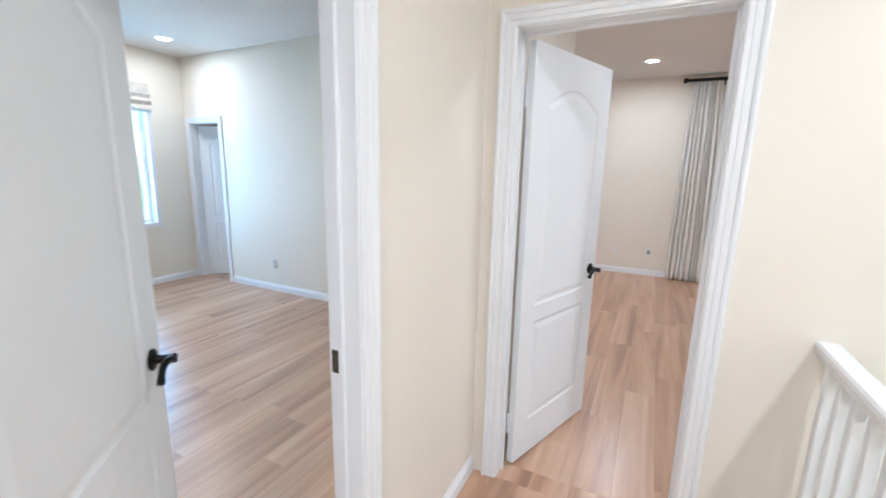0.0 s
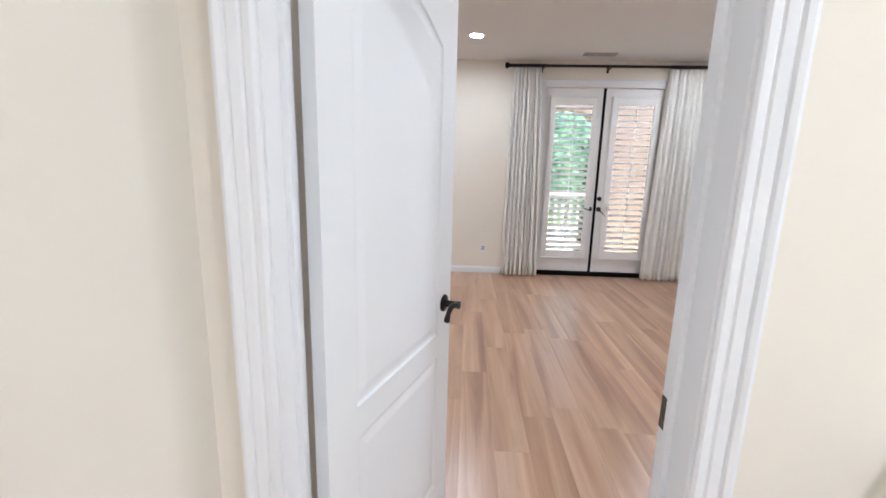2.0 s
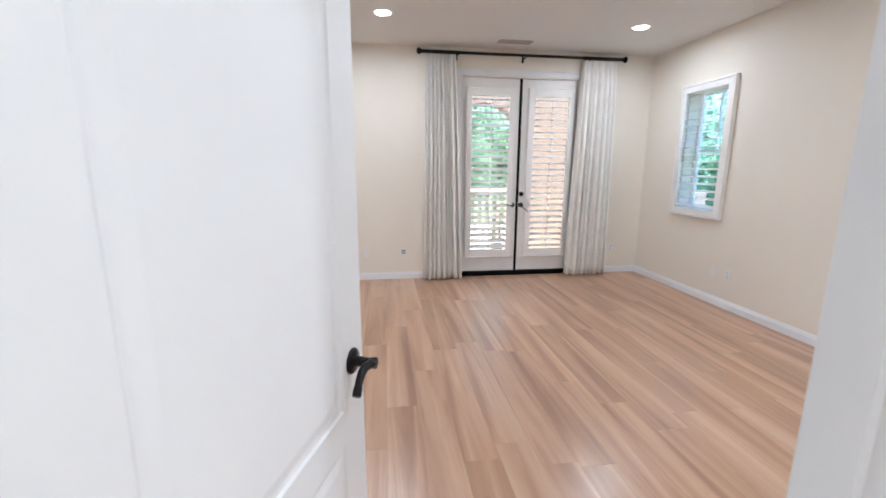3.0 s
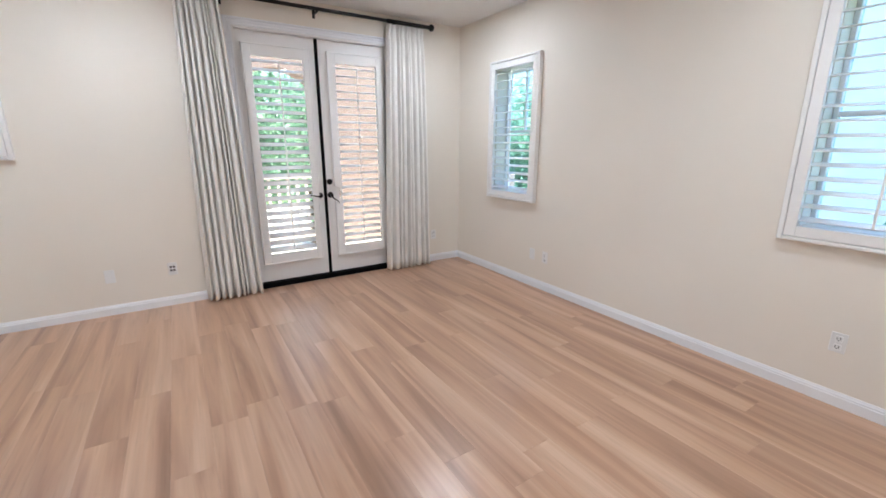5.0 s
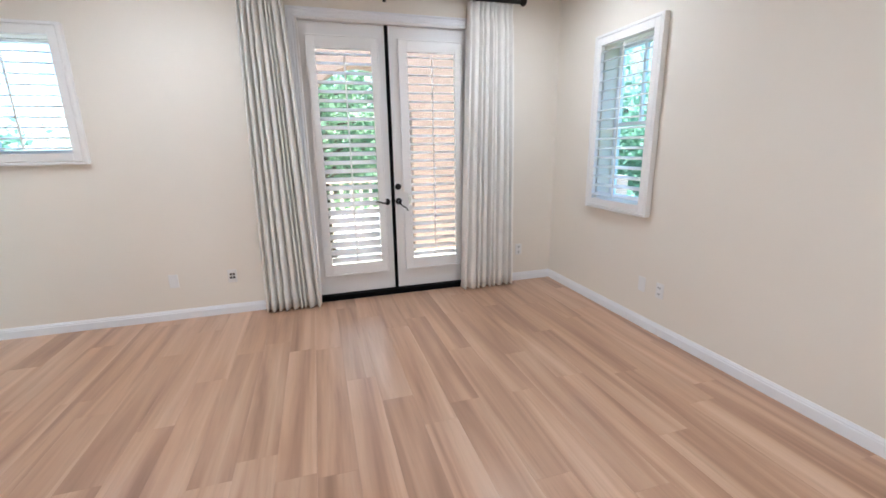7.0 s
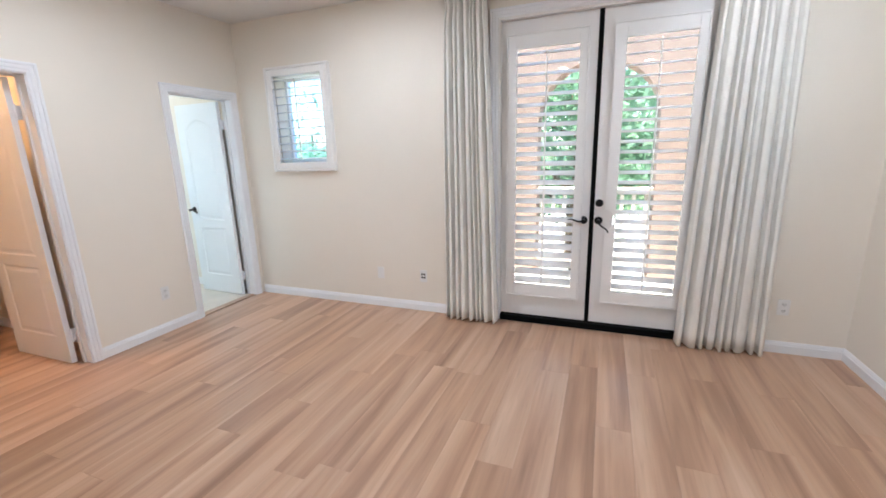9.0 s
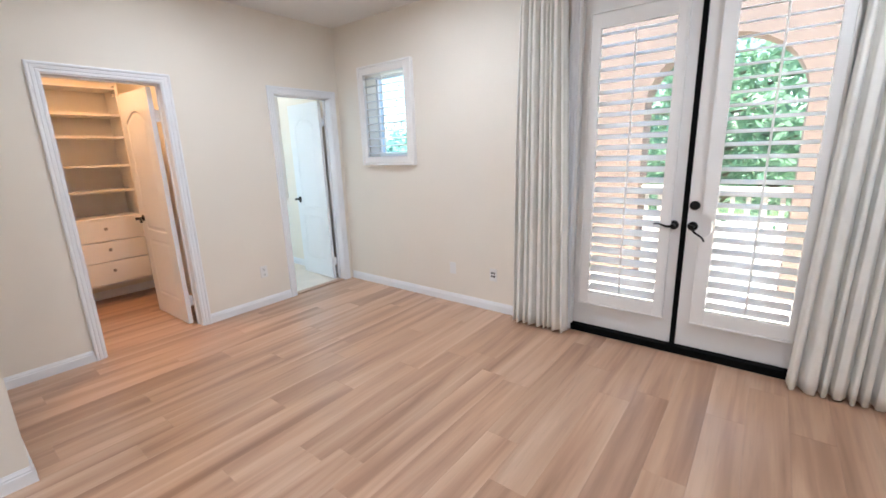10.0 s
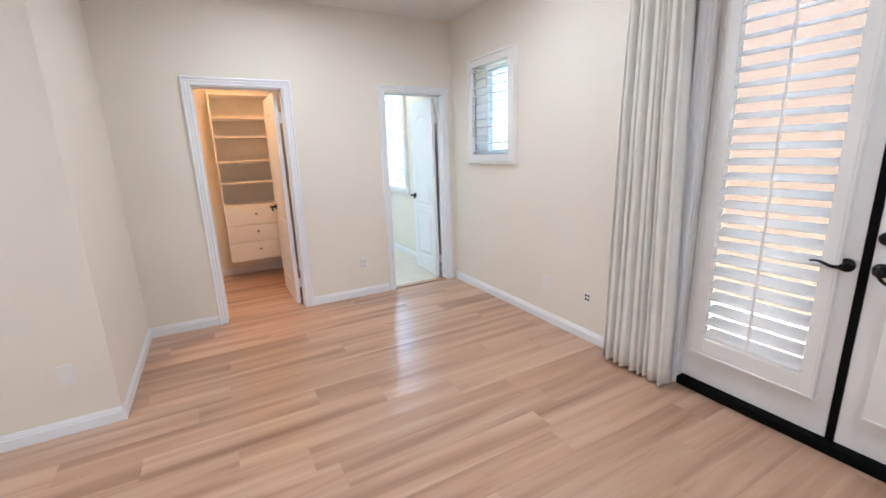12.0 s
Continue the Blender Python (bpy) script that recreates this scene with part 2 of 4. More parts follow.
def tube(bm, pts, radii, n=10):
    """A round bar along points."""
    rings = []
    pts = [Vector(p) for p in pts]
    for i, p in enumerate(pts):
        d = (pts[min(i + 1, len(pts) - 1)] - pts[max(i - 1, 0)]).normalized()
        q = d.to_track_quat("Z", "Y").to_matrix()
        r = radii[i] if isinstance(radii, (list, tuple)) else radii
        rings.append([bm.verts.new(p + q @ Vector((r * math.cos(2 * math.pi * k / n), r * math.sin(2 * math.pi * k / n), 0))) for k in range(n)])
    for a, b in zip(rings, rings[1:]):
        for k in range(n):
            bm.faces.new((a[k], a[(k + 1) % n], b[(k + 1) % n], b[k]))
    bm.faces.new(rings[0][::-1])
    bm.faces.new(rings[-1])
    return bm


def wall_boxes(bm, axis, p0, p1, a0, a1, z0, z1, holes=()):
    """A wall from plane p0 to p1 that runs along the other axis from a0 to a1, with holes (a, a, z, z) through it."""
    def put(u0, u1, v0, v1):
        if u1 - u0 > 1e-5 and v1 - v0 > 1e-5:
            if axis == "x":
                box(bm, p0, u0, v0, p1, u1, v1)
            else:
                box(bm, u0, p0, v0, u1, p1, v1)
    at = a0
    for h0, h1, w0, w1 in sorted(holes):
        put(at, h0, z0, z1)
        put(h0, h1, z0, w0)
        put(h0, h1, w1, z1)
        at = h1
    put(at, a1, z0, z1)
    return bm


def sweep_open(bm, path, prof, to_world):
    """A moulding along a polyline in a plane: prof is (outward, height), mitred at the bends."""
    path = [Vector(p) for p in path]
    rows = []
    for i, p in enumerate(path):
        d0 = (p - path[i - 1]).normalized() if i else (path[1] - p).normalized()
        d1 = (path[i + 1] - p).normalized() if i < len(path) - 1 else d0
        n0, n1 = Vector((-d0.y, d0.x)), Vector((-d1.y, d1.x))
        nn = (n0 + n1).normalized()
        k = 1 / max(0.3, nn.dot(n0))
        rows.append([bm.verts.new(to_world(p.x + nn.x * o * k, p.y + nn.y * o * k, h)) for o, h in prof])
    for a, b in zip(rows, rows[1:]):
        for j in range(len(prof) - 1):
            bm.faces.new((a[j], a[j + 1], b[j + 1], b[j]))
    bm.faces.new(rows[0])
    bm.faces.new(rows[-1][::-1])
    return bm


CASING = [(0.0, 0.0), (0.0, 0.009), (0.005, 0.013), (0.017, 0.013), (0.021, 0.010), (0.025, 0.014), (0.041, 0.016), (0.045, 0.013), (0.049, 0.019), (0.058, 0.022), (0.065, 0.020), (0.067, 0.016), (0.067, 0.0)]
BASE = [(0.0, 0.0), (0.0, 0.014), (0.058, 0.014), (0.063, 0.010), (0.069, 0.011), (0.079, 0.006), (0.086, 0.004), (0.086, 0.0)]


def on_wall(axis, plane, side):
    """Plane coordinates (along, up, out) to the world."""
    if axis == "x":
        return lambda a, z, h: (plane + side * h, a, z)
    return lambda a, z, h: (a, plane + side * h, z)


def casing(axis, plane, side, a0, a1, top, reveal=0.006, floor=0.0):
    bm = bmesh.new()
    sweep_open(bm, [(a0 - reveal, floor), (a0 - reveal, top + reveal), (a1 + reveal, top + reveal), (a1 + reveal, floor)], CASING, on_wall(axis, plane, side))
    return structure("door_casing_trim", bm, TRIM, "white moulded wood casing round a doorway", "trim")


def jamb(axis, p0, p1, a0, a1, top, stop_at=None):
    """The wooden lining of a doorway, with its stop."""
    bm = bmesh.new()
    t = 0.018
    def put(u0, u1, q0, q1, v0, v1):
        if axis == "x":
            box(bm, q0, u0, v0, q1, u1, v1)
        else:
            box(bm, u0, q0, v0, u1, q1, v1)
    e = 0.002
    put(a0 - t, a0, p0 - e, p1 + e, 0, top + t)
    put(a1, a1 + t, p0 - e, p1 + e, 0, top + t)
    put(a0, a1, p0 - e, p1 + e, top, top + t)
    if stop_at is not None:
        s0, s1 = stop_at
        put(a0, a0 + 0.011, s0, s1, 0, top)
        put(a1 - 0.011, a1, s0, s1, 0, top)
        put(a0 + 0.011, a1 - 0.011, s0, s1, top - 0.011, top)
    return structure("door_jamb_trim", bm, TRIM, "white painted door jamb with stop", "trim")


def baseboard(axis, plane, side, a0, a1):
    bm = bmesh.new()
    w = on_wall(axis, plane, side)
    rows = [[bm.verts.new(w(a, z, h)) for z, h in BASE] for a in (a0, a1)]
    for j in range(len(BASE) - 1):
        bm.faces.new((rows[0][j], rows[0][j + 1], rows[1][j + 1], rows[1][j]))
    bm.faces.new(rows[0])
    bm.faces.new(rows[1][::-1])
    return structure("baseboard", bm, TRIM, "white moulded baseboard along the wall foot", "baseboard")


# ---- plan ----
N, W, E = 6.52, -1.83, 3.28            # faces of the main bedroom
H = 2.745                              # ceiling
ST, HT = -0.56, 0.105                          # hall west wall and the corner by the entry
S0, S1 = 1.620, 1.737                   # wall with the entry door
AL = 3.51                              # face of the alcove's south side
B_N, B_W, B_S = 3.28, -5.25, -1.50     # second bedroom
ENT = (-0.429, 0.316, 2.03)
CLO = (4.105, 4.795, 2.03)
BATH = (5.755, 6.395, 2.03)
BED = (-0.03, 0.752, 2.03)
BCL = (-5.16, -4.62, 1.96)
FR = (0.845, 2.345, 2.46)
W1 = (5.235, 5.80, 0.952, 2.185)
W2 = (2.42, 3.04, 0.99, 2.21)
W3 = (-1.36, -0.80, 1.41, 2.215)
W4 = (-4.05, -3.10, 0.98, 2.22)
BW = (1.80, 2.82, 0.76, 2.30)


def build_walls():
    b = bmesh.new
    wall_boxes(bm := b(), "y", N, N + 0.2, -5.25, E + 0.2, -0.1, H, [(W4[0], W4[1], W4[2], W4[3]), W3, (FR[0], FR[1], 0.0, FR[2])])
    structure("wall_north", bm, WALL, "cream painted wall with french doors and windows", "wall")
    wall_boxes(bm := b(), "x", E, E + 0.2, -2.6, N, -0.1, H, [W2, W1])
    structure("wall_east", bm, WALL, "cream painted wall with two shuttered windows", "wall")
    wall_boxes(bm := b(), "x", W - 0.12, W, AL, N, -0.1, H, [(CLO[0] - 0.018, CLO[1] + 0.018, -0.1, CLO[2] + 0.018), (BATH[0] - 0.018, BATH[1] + 0.018, -0.1, BATH[2] + 0.018)])
    structure("wall_west", bm, WALL, "cream painted wall with two doorways", "wall")
    wall_boxes(bm := b(), "y", B_N + 0.11, AL, -3.74, ST, -0.1, H)
    structure("wall_alcove", bm, WALL, "cream painted wall beside the entry", "wall")
    wall_boxes(bm := b(), "x", ST - HT, ST, -2.5, B_N + 0.11, -0.1, H, [(BED[0] - 0.018, BED[1] + 0.018, -0.1, BED[2] + 0.018)])
    structure("wall_hall_west", bm, WALL, "cream painted hallway wall with a doorway", "wall")
    wall_boxes(bm := b(), "y", S0, S1, ST, E, -0.1, H, [(ENT[0] - 0.018, ENT[1] + 0.018, -0.1, ENT[2] + 0.018)])
    box(bm, 0.74, S0, -1.7, E, S1, -0.1)
    structure("wall_south", bm, WALL, "cream painted wall with the bedroom entry", "wall")
    wall_boxes(bm := b(), "y", -2.6, -2.5, ST - HT, E, -1.7, H)
    structure("wall_hall_south", bm, WALL, "plain cream hallway end wall", "wall")
    wall_boxes(bm := b(), "x", 2.0, 2.12, -2.5, S0, -1.7, H)
    structure("wall_stairwell", bm, WALL, "plain cream stairwell wall", "wall")
    # second bedroom
    wall_boxes(bm := b(), "y", B_N, B_N + 0.11, B_W, ST - HT, -0.1, H, [(BCL[0] - 0.018, BCL[1] + 0.018, -0.1, BCL[2] + 0.018)])
    structure("wall_bedroom_north", bm, WALL, "cream painted bedroom wall with a closet doorway", "wall")
    wall_boxes(bm := b(), "x", B_W - 0.15, B_W, B_S, N + 0.2, -0.1, H, [BW])
    structure("wall_bedroom_west", bm, WALL, "cream painted bedroom wall with a window", "wall")
    wall_boxes(bm := b(), "y", B_S - 0.12, B_S, B_W - 0.15, ST - HT, -0.1, H)
    structure("wall_bedroom_south", bm, WALL, "plain cream bedroom wall", "wall")
    # closets and bathroom
    wall_boxes(bm := b(), "x", -3.74, -3.55, AL, 5.12, -0.1, H)
    structure("wall_closet_back", bm, WALL, "cream walk-in closet back wall", "wall")
    wall_boxes(bm := b(), "y", 5.0, 5.12, -3.55, W - 0.12, -0.1, H)
    structure("wall_closet_north", bm, WALL, "cream wall between closet and bathroom", "wall")
    wall_boxes(bm := b(), "x", -4.30, -4.20, B_N + 0.11, 4.3, -0.1, H)
    structure("wall_linen_east", bm, WALL, "plain closet side wall", "wall")
    wall_boxes(bm := b(), "y", 4.3, 4.4, B_W, -3.74, -0.1, H)
    structure("wall_linen_north", bm, WALL, "plain closet back wall", "wall")
    bm = box(b(), B_W - 0.15, -2.6, H, E + 0.2, N + 0.2, H + 0.12)
    structure("ceiling", bm, CEILING, "off-white painted flat ceiling", "ceiling")
    bm = box(b(), 0.74, -2.5, -1.8, 2.0, S0, -1.7)
    structure("floor_stairwell", bm, CARPET, "carpeted stair landing below the railing", "floor")
    bm = box(b(), B_W, 4.4, -0.1, W - 0.12, N, -0.004)
    structure("floor_bathroom", bm, BATH_FLOOR, "cream floor of the bathroom", "floor")
    bm = box(b(), W - 0.09, BATH[0], -0.004, W - 0.02, BATH[1], 0.006, 0.003)
    structure("threshold_trim", bm, OAK, "thin oak threshold strip", "trim")


build_walls()

# doorways
casing("y", S0, -1, *ENT), casing("y", S1, 1, *ENT), jamb("y", S0, S1, *ENT, (1.682, 1.699))
casing("x", W, 1, *CLO), jamb("x", W - 0.12, W, *CLO, (-1.913, -1.90))
casing("x", W, 1, *BATH), jamb("x", W - 0.12, W, *BATH, (-1.913, -1.90))
casing("x", ST, 1, *BED), casing("x", ST - HT, -1, *BED), jamb("x", ST - HT, ST, *BED, (-0.628, -0.614))
casing("y", B_N, -1, *BCL), jamb("y", B_N, B_N + 0.11, *BCL)

# baseboards
CW = 0.073
baseboard("y", N, -1, W + 0.022, FR[0] - 0.1), baseboard("y", N, -1, FR[1] + 0.1, E)
baseboard("x", E, -1, S1, N)
baseboard("x", W, 1, AL, CLO[0] - CW), baseboard("x", W, 1, CLO[1] + CW, BATH[0] - CW)
baseboard("y", AL, 1, W, ST + 0.014), baseboard("x", ST, 1, S1, AL)
baseboard("y", S1, 1, ENT[1] + CW, E)
baseboard("x", ST, 1, BED[1] + CW, S0), baseboard("x", ST, 1, -2.5, BED[0] - CW)
baseboard("y", S0, -1, ENT[1] + CW, 0.74)
baseboard("y", B_N, -1, BCL[1] + CW, ST - HT), baseboard("x", B_W, 1, B_S, B_N)
baseboard("x", -3.55, 1, AL, 5.0), baseboard("y", AL, 1, -3.55, W - 0.12), baseboard("y", 5.0, -1, -3.55, W - 0.12)
baseboard("y", N, -1, -5.25, W - 0.12)


# ---- doors ----
def offset_loop(pts, d):
    """A closed outline (counter-clockwise) moved inwards by d."""
    out = []
    for i, p in enumerate(pts):
        a, c = pts[i - 1], pts[(i + 1) % len(pts)]
        d0, d1 = (p - a).normalized(), (c - p).normalized()
        n = Vector((-d0.y, d0.x)) + Vector((-d1.y, d1.x))
        n.normalize()
        out.append(p + n * d / max(0.35, n.dot(Vector((-d0.y, d0.x)))))
    return out


def panel_slab(w, h, t, panels):
    """A moulded door: both faces have sunk outlines round raised fields. y runs from 0 to -t."""
    bm = bmesh.new()
    rims = []
    for side in (0, 1):
        def v(u, z, depth):
            return bm.verts.new((u, -depth if side == 0 else depth - t, z))
        rim = [v(*c, 0) for c in ((0, 0), (w, 0), (w, h), (0, h))]
        edges = [bm.edges.new((rim[i], rim[(i + 1) % 4])) for i in range(4)]
        for pts in panels:
            loops = [[v(q.x, q.y, dep) for q in offset_loop(pts, d)] for d, dep in ((0, 0), (0.007, 0.0045), (0.016, 0.0055), (0.024, 0.0045), (0.042, 0.001))]
            edges += [bm.edges.new((loops[0][i], loops[0][(i + 1) % len(pts)])) for i in range(len(pts))]
            for a, b in zip(loops, loops[1:]):
                for i in range(len(pts)):
                    k = (i + 1) % len(pts)
                    bm.faces.new((a[i], a[k], b[k], b[i]))
            bm.faces.new(loops[-1])
        bmesh.ops.triangle_fill(bm, edges=edges, use_beauty=True)
        rims.append(rim)
    for i in range(4):
        k = (i + 1) % 4
        bm.faces.new((rims[0][i], rims[0][k], rims[1][k], rims[1][i]))
    return bm


def door_panels(w, h, m=0.115):
    """A square lower field and an upper field with a swept arch."""
    s = h / 2.03
    low = [Vector(p) for p in ((m, 0.20 * s), (w - m, 0.20 * s), (w - m, 0.735 * s), (m, 0.735 * s))]
    base, side, rise = 0.82 * s, 1.775 * s, 0.085 * s
    up = [Vector((m, base)), Vector((w - m, base)), Vector((w - m, side))]
    k = 22
    for i in range(1, k):
        f = i / k
        up.append(Vector((w - m - (w - 2 * m) * f, side + rise * (0.5 - 0.5 * math.cos(2 * math.pi * f)) ** 0.55)))
    up.append(Vector((m, side)))
    return [low, up]


def lever(parent, at, out, towards, hang=0.0, slim=False):
    """A dark lever set: rose, neck and drooping lever. out: which way from the door's face; towards: the lever's way along it."""
    x, y, z = at
    m = pose(x, y, z, 90 if out < 0 else -90)
    body = part("door_handle", lathe(bmesh.new(), [(0.031, 0), (0.031, 0.005), (0.027, 0.009), (0.014, 0.011), (0.0125, 0.016), (0.0115, 0.048), (0.0135, 0.052), (0.0135, 0.062), (0.006, 0.064)], m), BLACK, parent, "oil-rubbed bronze lever handle", True)
    bm = bmesh.new()
    pts, rad = [], []
    for i in range(11):
        f = i / 10
        u, w = 0.004 + (0.112 if slim else 0.100) * f, -0.007 * math.sin(f * 6.0) - 0.004 * f if slim else 0.010 * math.sin(f * 3.6) - 0.022 * f * f
        ca, sa = math.cos(radians(hang)), math.sin(radians(hang))
        pts.append((x + towards * (u * ca + w * sa), y + out * (0.055 - 0.006 * math.sin(f * 3.1)), z - u * sa + w * ca))
        rad.append(0.0085 - 0.0045 * f + 0.001 * (f > 0.85) if slim else 0.0115 - 0.0035 * f + 0.002 * (f > 0.85))
    part("lever", tube(bm, pts, rad), BLACK, body, smooth=True)
    return body


def hinges(parent, t, heights):
    for z in heights:
        bm = lathe(bmesh.new(), [(0.007, -0.05), (0.007, 0.05), (0.004, 0.054)], pose(-0.004, 0.0, z), 10)
        box(bm, 0.0, -0.002, z - 0.045, -0.002, -t * 0.9, z + 0.045)
        box(bm, -0.004, -0.0005, z - 0.045, 0.030, 0.0145, z + 0.045)
        part("hinge", bm, TRIM, parent, "white painted butt hinge")


def panel_door(m, w, h, label, flip=False, handle=True, hung=(0.22, 1.80)):
    """A leaf hinged at its local origin; flip puts its thickness on the other side of the hinge line."""
    t = 0.035
    d = tagged(place(new("interior_door"), m), label, "door")
    bm = panel_slab(w, h - 0.012, t, door_panels(w, h))
    bmesh.ops.translate(bm, vec=(0.0, t if flip else 0.0, 0.010), verts=bm.verts)
    part("leaf", bm, DOOR, d)
    lo, hi = (0.0, t) if flip else (-t, 0.0)
    if handle:
        lever(d, (w - 0.065, lo, 0.93), -1, -1)
        lever(d, (w - 0.065, hi, 0.93), 1, -1)
        part("latch", one_box(w - 0.001, (lo + hi) / 2 - 0.012, 0.90, w + 0.0015, (lo + hi) / 2 + 0.012, 0.957), STRIKE, d, "dark brass latch plate")
    hinges(d, t, hung)
    return d


panel_door(pose(ENT[0] + 0.010, S1 + 0.012, 0, 0, 0, 71.0), 0.728, 2.02, "white moulded two-panel door standing open into the bedroom")
panel_door(pose(ST - HT, BED[0] + 0.003, 0, 0, 0, 132.5), 0.757, 2.02, "white moulded two-panel door half open beside the hallway")
panel_door(pose(W - 0.128, CLO[1] - 0.027, 0, 0, 0, -90 - 89), 0.672, 2.02, "white moulded door open into the walk-in closet", True)
panel_door(pose(W - 0.128, BATH[1] - 0.027, 0, 0, 0, -90 - 93), 0.622, 2.02, "white moulded door wide open into the bathroom", True)
panel_door(pose(BCL[0] + 0.003, B_N + 0.11, 0, 0, 0, 40), 0.532, 1.95, "white moulded closet door ajar in the far corner", handle=False)


def strike(m):
    s = thing("strike_plate", m, "dark brass strike plate let into the white jamb", "strike plate")
    bm = box(bmesh.new(), -0.014, 0, -0.035, 0.020, 0.0022, 0.035, 0.0008)
    part("plate", bm, STRIKE, s)
    part("latch_hole", one_box(-0.007, 0.002, -0.013, 0.007, 0.0032, 0.013), SLOT, s, "dark latch opening")


strike(pose(ENT[1], 1.717, 0.93, 0, 0, 90))
strike(pose(-0.641, BED[1], 0.93, 0, 0, 180))


# ---- shutters and windows ----
def louver_bm(length, chord=0.084, thick=0.0115):
    """One elliptical slat along x."""
    bm = bmesh.new()
    n = 12
    ends = []
    for x in (-length / 2, length / 2):
        ends.append([bm.verts.new((x, chord / 2 * math.cos(2 * math.pi * i / n), thick / 2 * math.sin(2 * math.pi * i / n))) for i in range(n)])
    for i in range(n):
        bm.faces.new((ends[0][i], ends[0][(i + 1) % n], ends[1][(i + 1) % n], ends[1][i]))
    bm.faces.new(ends[0][::-1])
    bm.faces.new(ends[1])
    return bm


def ring(bm, x0, x1, z0, z1, wl, wt, y0, y1, bevel=0.003):
    """A rectangular frame in the xz plane: stiles wl wide and rails wt high."""
    box(bm, x0, y0, z0, x0 + wl, y1, z1, bevel)
    box(bm, x1 - wl, y0, z0, x1, y1, z1, bevel)
    box(bm, x0 + wl, y0, z0, x1 - wl, y1, z0 + wt, bevel)
    box(bm, x0 + wl, y0, z1 - wt, x1 - wl, y1, z1, bevel)
    return bm


def louvers(parent, x0, x1, z0, z1, y, tilt, pitch=0.0762):
    n = max(2, round((z1 - z0) / pitch))
    step = (z1 - z0) / n
    first = None
    for i in range(n):
        m = pose((x0 + x1) / 2, y, z0 + step * (i + 0.5), tilt)
        if first is None:
            first = place(part("louver", louver_bm(x1 - x0 - 0.004), SHUTTER, parent, smooth=True), m)
        else:
            share(first, m)
    bm = box(bmesh.new(), (x0 + x1) / 2 - 0.006, y - 0.052, z0 + 0.03, (x0 + x1) / 2 + 0.006, y - 0.041, z1 - 0.03, 0.002)
    part("tilt_rod", bm, SHUTTER, parent, "slim white tilt rod")


def window_shutter(m, w, z0, z1, label, tilt=12, margin=0.085):
    """A boxed plantation shutter over a window. Local x runs along the wall, -y into the room, the wall's face at y = 0."""
    s = thing("plantation_shutter", m, label, "shutter", "bedroom window shutters")
    x0, x1 = -w / 2 - margin, w / 2 + margin
    part("frame", ring(bmesh.new(), x0, x1, z0 - margin, z1 + margin, 0.026, 0.022, -0.050, 0.0, 0.004), SHUTTER, s, "white box frame proud of the wall")
    part("panel_frame", ring(bmesh.new(), x0 + 0.029, x1 - 0.029, z0 - margin + 0.025, z1 + margin - 0.0255, margin - 0.029, margin - 0.0255, -0.047, -0.012, 0.003), SHUTTER, s)
    louvers(s, -w / 2, w / 2, z0, z1, -0.012, tilt)
    return s


def sash_window(name, m, w, z0, z1, glass, depth=0.19, mullion=True, face=0.024):
    """A white vinyl window set back in the wall; the wall's face at y = 0, outwards is +y."""
    s = tagged(place(new(name), m), "white vinyl sash window set in the wall", "window", kind="structure")
    y0, y1 = depth - 0.06, depth
    part("window_frame", ring(bmesh.new(), -w / 2, w / 2, z0, z1, face, face, y0, y1, 0.003), TRIM, s)
    zm = (z0 + z1) / 2
    if mullion:
        part("muntin", one_box(-0.009, y0 + 0.012, zm + 0.014, 0.009, y1 - 0.012, z1 - face, bevel=0.002), TRIM, s)
        part("meeting_rail", one_box(-w / 2 + face, y0 + 0.005, zm - 0.014, w / 2 - face, y1 - 0.005, zm + 0.014, bevel=0.003), TRIM, s)
    for a, b in (((z0 + face, zm - 0.014), (zm + 0.014, z1 - face)) if mullion else ((z0 + face, z1 - face),)):
        p = part("pane", one_box(-w / 2 + face, depth - 0.034, a, w / 2 - face, depth - 0.028, b), glass, s)
        p.visible_shadow = False
    return s


def wall_pose(axis, plane, side, along):
    """Local -y points into the room."""
    if axis == "y":
        return pose(along, plane, 0, 0, 0, 0 if side < 0 else 180)
    return pose(plane, along, 0, 0, 0, -90 if side < 0 else 90)


def mid(w):
    return (w[0] + w[1]) / 2


for nm, axis, plane, side, w, lab in (
    ("window_1", "x", E, -1, W1, "white plantation shutter with open louvers on the side wall"),
    ("window_2", "x", E, -1, W2, "white plantation shutter with open louvers near the entry"),
    ("window_3", "y", N, -1, W3, "small white plantation shutter beside the bathroom doorway"),
    ("window_4", "y", N, -1, W4, "white plantation shutter in the bathroom"),
):
    window_shutter(wall_pose(axis, plane, side, mid(w)), w[1] - w[0], w[2], w[3], lab, 8 if nm == "window_3" else 12)
    sash_window(nm, wall_pose(axis, plane, side, mid(w)), w[1] - w[0], w[2], w[3], COOL, mullion=axis == "x")
sash_window("window_5", wall_pose("x", B_W, 1, mid(BW)), BW[1] - BW[0], BW[2], BW[3], COOL, 0.14, face=0.045)


